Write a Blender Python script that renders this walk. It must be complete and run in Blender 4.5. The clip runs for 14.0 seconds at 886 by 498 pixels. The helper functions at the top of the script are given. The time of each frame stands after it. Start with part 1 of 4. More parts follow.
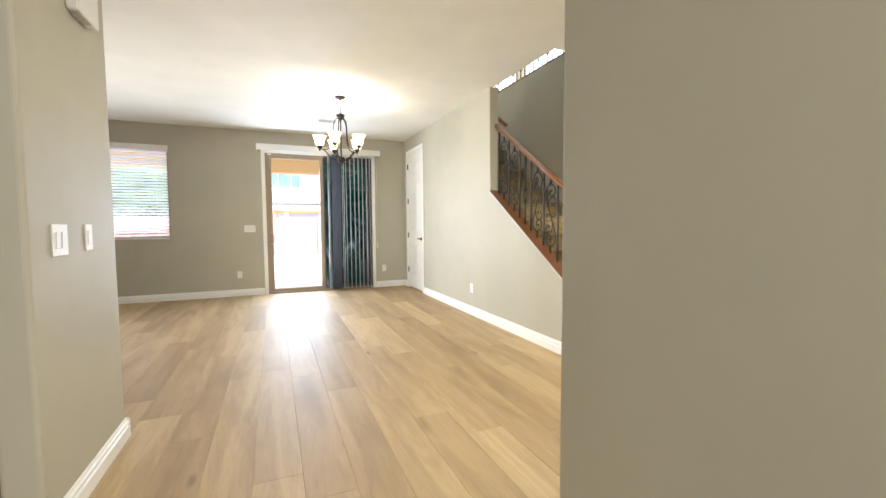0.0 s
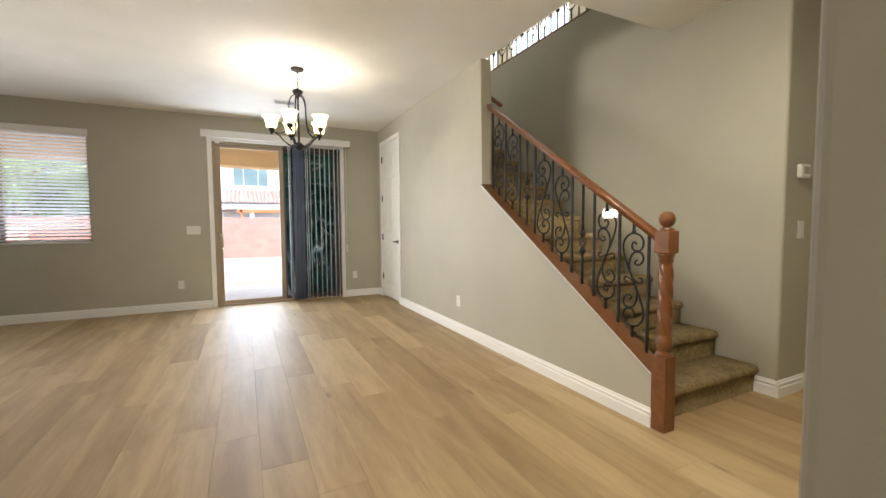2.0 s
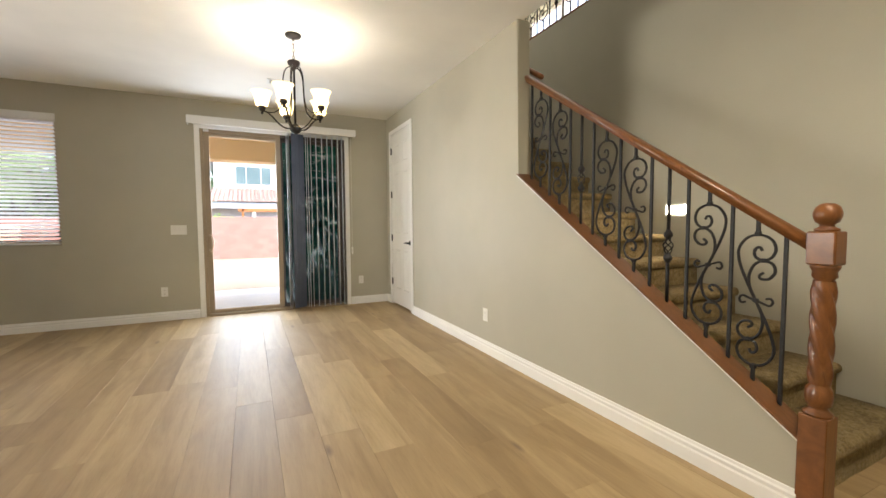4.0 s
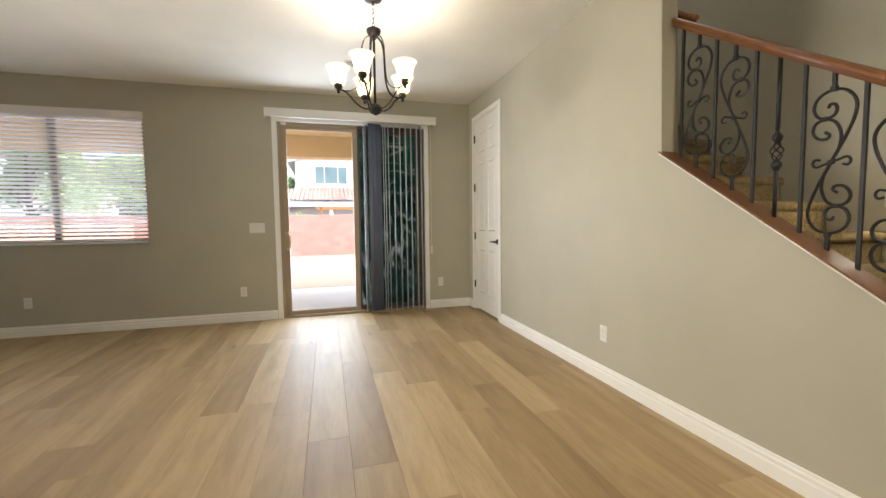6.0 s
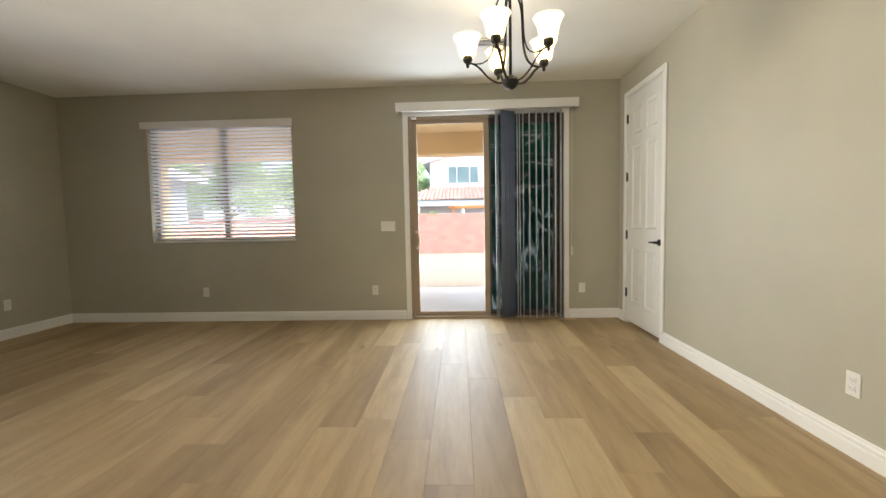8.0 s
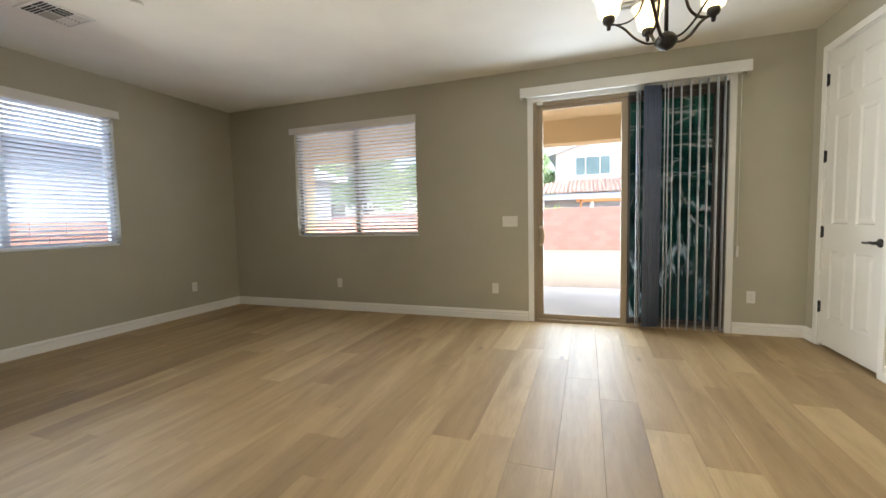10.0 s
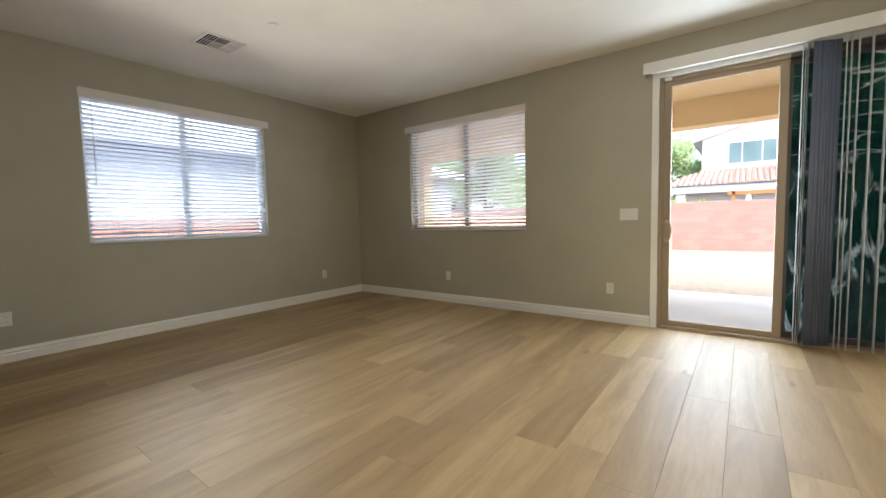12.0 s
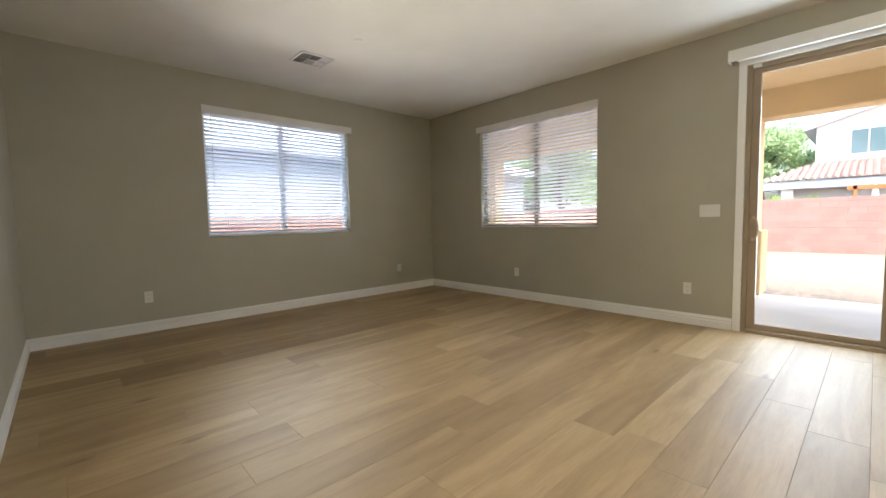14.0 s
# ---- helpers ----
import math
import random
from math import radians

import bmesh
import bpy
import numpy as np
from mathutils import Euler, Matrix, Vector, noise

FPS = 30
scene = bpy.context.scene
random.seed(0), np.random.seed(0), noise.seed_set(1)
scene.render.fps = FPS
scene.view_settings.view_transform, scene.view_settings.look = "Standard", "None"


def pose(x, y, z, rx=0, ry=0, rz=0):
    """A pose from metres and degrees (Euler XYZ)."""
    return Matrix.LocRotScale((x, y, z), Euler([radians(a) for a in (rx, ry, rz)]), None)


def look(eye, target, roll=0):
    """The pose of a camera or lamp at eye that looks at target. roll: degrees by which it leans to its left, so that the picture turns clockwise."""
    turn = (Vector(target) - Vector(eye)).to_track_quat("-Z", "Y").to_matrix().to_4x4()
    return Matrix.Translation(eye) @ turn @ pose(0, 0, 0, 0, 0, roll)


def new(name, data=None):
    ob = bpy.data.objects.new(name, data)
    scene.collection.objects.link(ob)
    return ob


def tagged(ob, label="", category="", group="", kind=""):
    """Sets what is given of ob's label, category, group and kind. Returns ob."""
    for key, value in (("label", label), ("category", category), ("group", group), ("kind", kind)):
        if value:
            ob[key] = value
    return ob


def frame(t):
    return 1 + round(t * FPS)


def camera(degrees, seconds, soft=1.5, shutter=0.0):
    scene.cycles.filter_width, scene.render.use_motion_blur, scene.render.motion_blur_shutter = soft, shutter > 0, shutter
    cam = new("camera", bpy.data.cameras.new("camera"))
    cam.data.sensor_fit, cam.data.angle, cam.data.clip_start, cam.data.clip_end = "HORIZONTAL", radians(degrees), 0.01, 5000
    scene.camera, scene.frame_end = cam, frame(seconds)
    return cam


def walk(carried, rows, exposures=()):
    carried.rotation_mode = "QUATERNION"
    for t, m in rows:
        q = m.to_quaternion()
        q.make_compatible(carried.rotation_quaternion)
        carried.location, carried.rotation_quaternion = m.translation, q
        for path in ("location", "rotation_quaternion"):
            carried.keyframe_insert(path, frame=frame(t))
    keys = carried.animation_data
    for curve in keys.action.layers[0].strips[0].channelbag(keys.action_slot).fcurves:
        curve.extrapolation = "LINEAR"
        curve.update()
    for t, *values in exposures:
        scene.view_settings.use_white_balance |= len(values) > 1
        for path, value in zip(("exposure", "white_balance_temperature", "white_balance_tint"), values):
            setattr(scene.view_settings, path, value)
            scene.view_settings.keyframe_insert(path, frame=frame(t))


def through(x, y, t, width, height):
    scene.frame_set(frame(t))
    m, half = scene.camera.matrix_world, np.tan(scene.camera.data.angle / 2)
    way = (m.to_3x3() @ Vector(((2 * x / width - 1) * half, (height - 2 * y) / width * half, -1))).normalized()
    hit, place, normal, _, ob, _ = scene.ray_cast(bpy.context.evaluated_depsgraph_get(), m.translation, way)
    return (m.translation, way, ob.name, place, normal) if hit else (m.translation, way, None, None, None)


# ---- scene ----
cam = camera(95.1, 14.0)
PATH = [
    (0, (0.062, 0.108, 1.159), (0.831, 1.95, 1.041), -0.4),
    (0.5, (0.113, 0.317, 1.158), (0.907, 2.149, 1.041), -0.5),
    (1, (0.168, 0.537, 1.166), (0.988, 2.358, 1.048), -0.4),
    (1.5, (0.24, 0.733, 1.166), (1.089, 2.539, 1.048), -0.4),
    (2, (0.335, 0.918, 1.167), (1.214, 2.71, 1.05), -0.4),
    (4.5, (0.511, 1.822, 1.159), (1.354, 3.632, 1.041), -0.3),
    (5, (0.535, 2.001, 1.158), (1.303, 3.843, 1.035), -0.4),
    (5.5, (0.527, 2.15, 1.152), (1.196, 4.031, 1.026), -0.6),
    (6, (0.509, 2.309, 1.157), (1.055, 4.229, 1.027), -0.7),
    (6.5, (0.491, 2.435, 1.164), (0.9, 4.388, 1.033), -0.8),
    (7, (0.547, 2.561, 1.152), (0.791, 4.542, 1.022), -0.9),
    (9.5, (0.545, 3.027, 1.144), (0.018, 4.952, 1.01), -1.3),
    (10, (0.512, 3.054, 1.147), (-0.157, 4.934, 1.007), -1.3),
    (10.5, (0.531, 3.118, 1.122), (-0.287, 4.938, 0.988), -1.2),
    (11, (0.556, 3.161, 1.126), (-0.394, 4.915, 0.985), -1.3),
    (11.5, (0.613, 3.217, 1.113), (-0.474, 4.89, 0.971), -1.3),
    (12, (0.639, 3.204, 1.103), (-0.554, 4.803, 0.962), -1.3),
    (12.5, (0.68, 3.178, 1.093), (-0.604, 4.705, 0.952), -1.2),
    (13, (0.712, 3.137, 1.084), (-0.643, 4.602, 0.945), -1.2),
    (13.5, (0.747, 3.104, 1.089), (-0.664, 4.514, 0.947), -1.2),
    (14, (0.791, 3.091, 1.079), (-0.667, 4.453, 0.94), -1.2),
]
walk(cam, [(t, look(eye, target, roll)) for t, eye, target, roll in PATH],
     exposures=((0.0, 3.6, 5750, 8), (1.0, 3.5, 5750, 9), (1.5, 3.38, 5850, 9), (2.0, 3.0, 6050, 10), (5.0, 2.95, 6300, 10), (7.0, 2.8, 6300, 8), (10.0, 2.84, 6150, 7), (14.0, 2.87, 6150, 8)))

# ---- world, sun, exposure ----
world = bpy.data.worlds.new("sky")
scene.world = world
world.use_nodes = True
wn = world.node_tree
sky = wn.nodes.new("ShaderNodeTexSky")
sky.sky_type = 'NISHITA'
sky.sun_disc = False
sky.sun_elevation = radians(55)
sky.sun_rotation = radians(105)
sky.dust_density, sky.ozone_density = 6.0, 0.4
wn.nodes["Background"].inputs["Strength"].default_value = 0.14
wn.links.new(sky.outputs[0], wn.nodes["Background"].inputs["Color"])
sun = new("sun", bpy.data.lights.new("sun", 'SUN'))
sun.data.energy, sun.data.angle, sun.data.color = 0.13, radians(14), (1.0, 0.95, 0.88)
sun.matrix_world = look((math.sin(radians(105)) * math.cos(radians(55)) * 40, math.cos(radians(105)) * math.cos(radians(55)) * 40, math.sin(radians(55)) * 40), (0, 0, 0))

# area lamps for daylight at the loft window, glass slider and two slatted windows
disc = new("side_hall_light", bpy.data.lights.new("side_hall_light", 'AREA'))
disc.data.shape, disc.data.size, disc.data.energy, disc.data.color = 'DISK', 0.14, 4.8, (1.0, 0.88, 0.70)
disc.matrix_world = look((1.75, 1.8, 2.73), (1.75, 1.801, 0))
# the first is an unseen fill lamp added behind the walk, before plain wall
for nm, place, aim, sx, sy, power in (("hall_fill_light", (-0.6, -2.17, 1.25), (-0.6, 5, 1.25), 1.6, 2.1, 6.0), ("west_daylight", (-4.19, 5.165, 1.6), (2.4, 4.7, 1.45), 1.75, 1.35, 5.0), ("west_ground_light", (-5.07, 5.165, 0.45), (-3.37, 5.165, 2.6), 1.75, 0.6, 6.5), ("north_daylight", (-2.305, 7.50, 1.55), (-2.0, 4.0, 2.2), 1.6, 1.1, 0.5), ("north_ground_light", (-2.305, 8.35, 0.45), (-2.305, 6.7, 2.6), 1.8, 0.6, 6), ("slider_daylight", (0.42, 7.80, 1.2), (0.42, 2.0, 1.1), 0.84, 1.9, 6.5), ("loft_daylight", (5.58, 7.45, 4.45), (0, 7.45, 4.0), 1.75, 1.35, 20)):
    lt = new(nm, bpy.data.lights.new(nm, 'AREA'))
    lt.data.shape, lt.data.size, lt.data.size_y, lt.data.energy, lt.data.color = 'RECTANGLE', sx, sy, power, {'west_daylight': (1.0, 0.91, 0.77), 'west_ground_light': (0.80, 0.90, 1.0), 'slider_daylight': (0.84, 0.90, 1.0), 'hall_fill_light': (1.0, 0.94, 0.84)}.get(nm, (0.97, 0.97, 1.0))
    # west lamp stands inside the blind, narrowed and warmed to brighten the stair wall
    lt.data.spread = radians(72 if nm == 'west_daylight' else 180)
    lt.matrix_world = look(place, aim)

# ---- mesh helpers ----
def thing(name, label, category, group="", at=None):
    ob = new(name)
    ob.empty_display_size = 0.1
    if at is not None:
        ob.matrix_basis = at
    return tagged(ob, label, category, group)


def finish(bm, name, mat, smooth=False):
    bmesh.ops.recalc_face_normals(bm, faces=bm.faces[:])
    me = bpy.data.meshes.new(name)
    bm.to_mesh(me)
    bm.free()
    me.materials.append(mat)
    if smooth:
        for p in me.polygons:
            p.use_smooth = True
    return me


def part(name, bm, material, parent=None, label="", smooth=False):
    me = finish(bm, name, material, smooth)
    ob = new(name, me)
    if parent is not None:
        ob.parent = parent
    if label:
        ob["label"] = label
    return ob


def struct(name, bm, material, label, category, smooth=False):
    return tagged(part(name, bm, material, None, "", smooth), label, category, kind="structure")


def box(bm, x0, x1, y0, y1, z0, z1, bevel=0.0, seg=2):
    r = bmesh.ops.create_cube(bm, size=1.0, matrix=Matrix.LocRotScale(
        ((x0 + x1) / 2, (y0 + y1) / 2, (z0 + z1) / 2), None, (x1 - x0, y1 - y0, z1 - z0)))
    if bevel:
        es = list({e for v in r["verts"] for e in v.link_edges})
        bmesh.ops.bevel(bm, geom=es, offset=bevel, segments=seg, affect='EDGES', profile=0.5)
    return bm


def boxes(*items, bevel=0.0):
    bm = bmesh.new()
    for it in items:
        box(bm, *it, bevel=bevel)
    return bm


def prism(outline, axis, a, b):
    """A flat outline of (u, v) pairs drawn out along axis from a to b; u, v are the other two axes in order."""
    bm = bmesh.new()
    def place(u, v, w):
        return {"x": (w, u, v), "y": (u, w, v), "z": (u, v, w)}[axis]
    lo = [bm.verts.new(place(u, v, a)) for u, v in outline]
    hi = [bm.verts.new(place(u, v, b)) for u, v in outline]
    bm.faces.new(lo)
    bm.faces.new(hi)
    n = len(lo)
    for i in range(n):
        bm.faces.new((lo[i], lo[(i + 1) % n], hi[(i + 1) % n], hi[i]))
    return bm


def lathe(bm, profile, centre=(0, 0, 0), sides=20, closed=False):
    """Turned shape from (radius, height) pairs round a vertical axis."""
    rings = []
    for r, z in profile:
        rings.append([bm.verts.new((centre[0] + r * math.cos(k * math.tau / sides), centre[1] + r * math.sin(k * math.tau / sides), centre[2] + z)) for k in range(sides)])
    for a, b in zip(rings, rings[1:]):
        for k in range(sides):
            bm.faces.new((a[k], a[(k + 1) % sides], b[(k + 1) % sides], b[k]))
    if not closed:
        for ring in (rings[0], rings[-1]):
            if ring[0].co.x != ring[sides // 2].co.x:
                bm.faces.new(ring)
    return bm


def smooth_line(pts, steps=6):
    """Catmull-Rom through the points."""
    p = [Vector(q) for q in pts]
    p = [p[0] * 2 - p[1]] + p + [p[-1] * 2 - p[-2]]
    out = []
    for i in range(1, len(p) - 2):
        a, b, c, d = p[i - 1:i + 3]
        for k in range(steps):
            t = k / steps
            out.append(0.5 * ((2 * b) + (c - a) * t + (2 * a - 5 * b + 4 * c - d) * t * t + (3 * b - a - 3 * c + d) * t ** 3))
    out.append(p[-2])
    return out


def tube(bm, pts, radius, sides=6, flat=1.0):
    """A bar bent along the points."""
    pts = [Vector(q) for q in pts]
    up = None
    rings = []
    for i, q in enumerate(pts):
        d = (pts[min(i + 1, len(pts) - 1)] - pts[max(i - 1, 0)]).normalized()
        if up is None:
            up = d.orthogonal().normalized()
        up = (up - d * up.dot(d)).normalized()
        side = d.cross(up)
        r = radius(i / (len(pts) - 1)) if callable(radius) else radius
        rings.append([bm.verts.new(q + up * (r * math.cos(k * math.tau / sides + math.pi / sides)) + side * (flat * r * math.sin(k * math.tau / sides + math.pi / sides))) for k in range(sides)])
    for a, b in zip(rings, rings[1:]):
        for k in range(sides):
            bm.faces.new((a[k], a[(k + 1) % sides], b[(k + 1) % sides], b[k]))
    bm.faces.new(rings[0])
    bm.faces.new(rings[-1])
    return bm


# ---- materials ----
class Nodes:
    def __init__(self, name):
        self.mat = bpy.data.materials.new(name)
        self.mat.use_nodes = True
        self.t = self.mat.node_tree
        self.bsdf = self.t.nodes["Principled BSDF"]
        self.out = self.t.nodes["Material Output"]

    def add(self, kind, **inputs):
        n = self.t.nodes.new(kind)
        for k, v in inputs.items():
            n.inputs[k.replace("_", " ")].default_value = v
        return n

    def link(self, a, b):
        self.t.links.new(a, b)

    def coords(self, space="Object", scale=(1, 1, 1), vary=0.0):
        tc = self.add("ShaderNodeTexCoord")
        mp = self.add("ShaderNodeMapping")
        mp.inputs["Scale"].default_value = scale
        self.link(tc.outputs[space], mp.inputs["Vector"])
        if vary:
            oi = self.add("ShaderNodeObjectInfo")
            ml = self.add("ShaderNodeVectorMath")
            ml.operation = 'MULTIPLY'
            ml.inputs[1].default_value = (vary, vary * 1.7, vary * 0.6)
            self.link(oi.outputs["Random"], ml.inputs[0])
            self.link(ml.outputs[0], mp.inputs["Location"])
        return mp.outputs[0]

    def noise(self, vec, scale, detail=4.0, rough=0.55, dist=0.0):
        n = self.add("ShaderNodeTexNoise", Scale=scale, Detail=detail, Roughness=rough, Distortion=dist)
        self.link(vec, n.inputs["Vector"])
        return n.outputs["Fac"]

    def ramp(self, fac, *stops):
        r = self.add("ShaderNodeValToRGB")
        el = r.color_ramp.elements
        while len(el) < len(stops):
            el.new(0.5)
        for e, (pos, col) in zip(el, stops):
            e.position = pos
            e.color = (*col, 1) if len(col) == 3 else col
        self.link(fac, r.inputs["Fac"])
        return r.outputs["Color"]

    def mix(self, a, b, fac, blend='MIX'):
        m = self.add("ShaderNodeMix")
        m.data_type, m.blend_type = 'RGBA', blend
        for v, s in ((fac, m.inputs[0]), (a, m.inputs[6]), (b, m.inputs[7])):
            if hasattr(v, "node"):
                self.link(v, s)
            else:
                s.default_value = (*v, 1) if isinstance(v, tuple) else v
        return m.outputs[2]

    def bump(self, height, strength, distance, chain=None):
        b = self.add("ShaderNodeBump", Strength=strength, Distance=distance)
        self.link(height, b.inputs["Height"])
        if chain is not None:
            self.link(chain, b.inputs["Normal"])
        self.link(b.outputs[0], self.bsdf.inputs["Normal"])
        return b.outputs[0]

    def set(self, **kw):
        for k, v in kw.items():
            s = self.bsdf.inputs[k.replace("_", " ")]
            if hasattr(v, "node"):
                self.link(v, s)
            else:
                s.default_value = (*v, 1) if isinstance(v, tuple) and len(v) == 3 else v
        return self.mat


def paint(name, col, rough=0.6, peel=0.25, scale=90, wear=0.06):
    m = Nodes(name)
    v = m.coords()
    big = m.noise(v, 1.3, 3)
    lo = tuple(c * (1 - wear) for c in col)
    hi = tuple(min(1, c * (1 + wear * 0.6)) for c in col)
    c = m.ramp(big, (0.3, lo), (0.7, hi))
    fine = m.noise(v, scale, 3, 0.6)
    r = m.ramp(m.noise(v, 5, 3), (0.2, (rough - 0.06,) * 3), (0.8, (rough + 0.08,) * 3))
    if peel:
        m.bump(fine, peel, 0.004)
    return m.set(Base_Color=c, Roughness=r)


WALL = paint("greige_wall_paint", (0.45, 0.425, 0.338), 0.55, 0.14, 75)
CEIL = paint("ceiling_paint", (0.85, 0.825, 0.755), 0.7, 0.35, 60)
TRIM = paint("white_trim_paint", (0.86, 0.85, 0.82), 0.35, 0.05, 60, 0.03)
DOORP = paint("white_door_paint", (0.78, 0.77, 0.73), 0.4, 0.08, 80, 0.03)
PLATE = paint("white_plastic", (0.78, 0.77, 0.73), 0.35, 0.0)
VALANCE = paint("white_vinyl", (0.80, 0.79, 0.76), 0.45, 0.0)
ALMOND = paint("almond_vinyl_frame", (0.36, 0.28, 0.19), 0.45, 0.06, 40)
TANPULL = paint("tan_pull", (0.55, 0.43, 0.30), 0.35, 0.0)
DARKFRAME = paint("shaded_bronze_frame", (0.10, 0.085, 0.075), 0.5, 0.05, 40)
STUCCO = paint("peach_stucco", (0.84, 0.62, 0.36), 0.9, 0.8, 45)
GREYSTUCCO = paint("pale_grey_stucco", (0.42, 0.45, 0.52), 0.9, 0.8, 30)
WHITESTUCCO = paint("white_stucco", (0.88, 0.85, 0.80), 0.9, 0.8, 30)
CONCRETE = paint("patio_concrete", (0.74, 0.725, 0.70), 0.85, 0.5, 50, 0.12)
GREYTRIM = paint("grey_fascia_paint", (0.46, 0.48, 0.53), 0.7, 0.1)
# porch shade put into a grey base colour
DARKSHADE = paint("porch_shade_stucco", (0.42, 0.40, 0.40), 0.9, 0.2)
SLOT = paint("dark_slot", (0.02, 0.02, 0.02), 0.7, 0.0)
GREYVENT = paint("grey_vent_paint", (0.42, 0.40, 0.36), 0.5, 0.0)
CEDAR = paint("cedar_stain", (0.50, 0.21, 0.075), 0.8, 0.3, 40, 0.15)
REDCLOTH = paint("red_cloth", (0.5, 0.05, 0.04), 0.9, 0.2)


def iron():
    m = Nodes("black_iron")
    v = m.coords()
    n = m.noise(v, 60, 4)
    m.bump(n, 0.3, 0.002)
    return m.set(Base_Color=m.ramp(n, (0.3, (0.008, 0.008, 0.009)), (0.8, (0.02, 0.019, 0.02))), Metallic=0.2, Roughness=0.5)


def bronze():
    m = Nodes("brushed_bronze")
    v = m.coords(scale=(1, 1, 6))
    n = m.noise(v, 25, 4)
    return m.set(Base_Color=m.ramp(n, (0.3, (0.028, 0.023, 0.021)), (0.8, (0.055, 0.045, 0.04))), Metallic=0.85, Roughness=0.36)


def stained_wood():
    m = Nodes("cherry_stained_oak")
    v = m.coords(scale=(9, 1.2, 1.2))
    n = m.noise(v, 14, 6, 0.6, 0.8)
    big = m.noise(m.coords(), 3, 3)
    c = m.mix(m.ramp(n, (0.25, (0.10, 0.034, 0.009)), (0.75, (0.25, 0.094, 0.024))), (0.17, 0.059, 0.015), m.ramp(big, (0.3, (0, 0, 0)), (0.8, (0.6, 0.6, 0.6))))
    m.bump(n, 0.08, 0.002)
    return m.set(Base_Color=c, Roughness=0.32, Coat_Weight=0.2, Coat_Roughness=0.15)


def plank_wood():
    m = Nodes("light_oak_plank")
    oi = m.add("ShaderNodeObjectInfo")
    v = m.coords(scale=(1, 1, 1), vary=40)
    vg = m.coords(scale=(7, 0.55, 1), vary=40)
    broad = m.noise(m.coords(scale=(3.2, 0.35, 1), vary=31), 2.4, 4, 0.6, 0.7)
    grain = m.noise(vg, 14, 7, 0.62, 0.5)
    fibre = m.noise(m.coords(scale=(40, 1.2, 1), vary=23), 8, 4, 0.6)
    base = m.ramp(oi.outputs["Random"], (0.0, (0.34, 0.228, 0.100)), (0.3, (0.43, 0.302, 0.145)), (0.75, (0.48, 0.346, 0.172)), (1.0, (0.56, 0.42, 0.222)))
    dark = m.mix(base, (0.70, 0.66, 0.60), 1.0, 'MULTIPLY')
    c = m.mix(dark, base, m.ramp(broad, (0.32, (0, 0, 0)), (0.62, (1, 1, 1))))
    c = m.mix(c, m.mix(c, (0.82, 0.78, 0.73), 1.0, 'MULTIPLY'), m.ramp(grain, (0.5, (0, 0, 0)), (0.78, (0.75, 0.75, 0.75))))
    c = m.mix(c, m.mix(c, (0.82, 0.79, 0.75), 1.0, 'MULTIPLY'), m.ramp(fibre, (0.45, (0, 0, 0)), (0.75, (0.5, 0.5, 0.5))))
    knot = m.add("ShaderNodeTexVoronoi", Scale=1.0)
    m.link(m.coords(scale=(3.4, 1.1, 1), vary=57), knot.inputs["Vector"])
    c = m.mix((0.17, 0.105, 0.06), c, m.ramp(knot.outputs["Distance"], (0.03, (0.25, 0.25, 0.25)), (0.085, (1, 1, 1))))
    m.bump(grain, 0.06, 0.002, m.bump(fibre, 0.10, 0.001))
    r = m.ramp(m.noise(v, 6, 3), (0.2, (0.50, 0.50, 0.50)), (0.8, (0.58, 0.58, 0.58)))
    return m.set(Base_Color=c, Roughness=r, Specular_IOR_Level=1.0)


def carpet():
    m = Nodes("tan_carpet")
    v = m.coords()
    n = m.noise(v, 150, 3, 0.7)
    b = m.noise(v, 38, 5, 0.7, 0.6)
    big = m.noise(v, 7, 3)
    c = m.mix(m.ramp(b, (0.34, (0.16, 0.105, 0.04)), (0.5, (0.34, 0.245, 0.105)), (0.66, (0.54, 0.41, 0.20))), m.ramp(n, (0.3, (0.23, 0.16, 0.065)), (0.7, (0.46, 0.345, 0.16))), 0.4)
    c = m.mix(c, m.mix(c, (0.72, 0.70, 0.66), 1.0, 'MULTIPLY'), m.ramp(big, (0.4, (0, 0, 0)), (0.7, (1, 1, 1))))
    m.bump(b, 1.0, 0.02, m.bump(n, 1.0, 0.008))
    return m.set(Base_Color=c, Roughness=1.0, Sheen_Weight=0.1, Specular_IOR_Level=0.05)


def glass():
    m = Nodes("window_glass")
    t = m.add("ShaderNodeBsdfTransparent")
    t.inputs[0].default_value = (0.95, 0.97, 0.96, 1)
    g = m.add("ShaderNodeBsdfGlossy")
    g.inputs["Roughness"].default_value = 0.02
    mx = m.add("ShaderNodeMixShader")
    fr = m.add("ShaderNodeFresnel", IOR=1.09)
    m.link(fr.outputs[0], mx.inputs[0])
    m.link(t.outputs[0], mx.inputs[1])
    m.link(g.outputs[0], mx.inputs[2])
    m.link(mx.outputs[0], m.out.inputs["Surface"])
    return m.mat


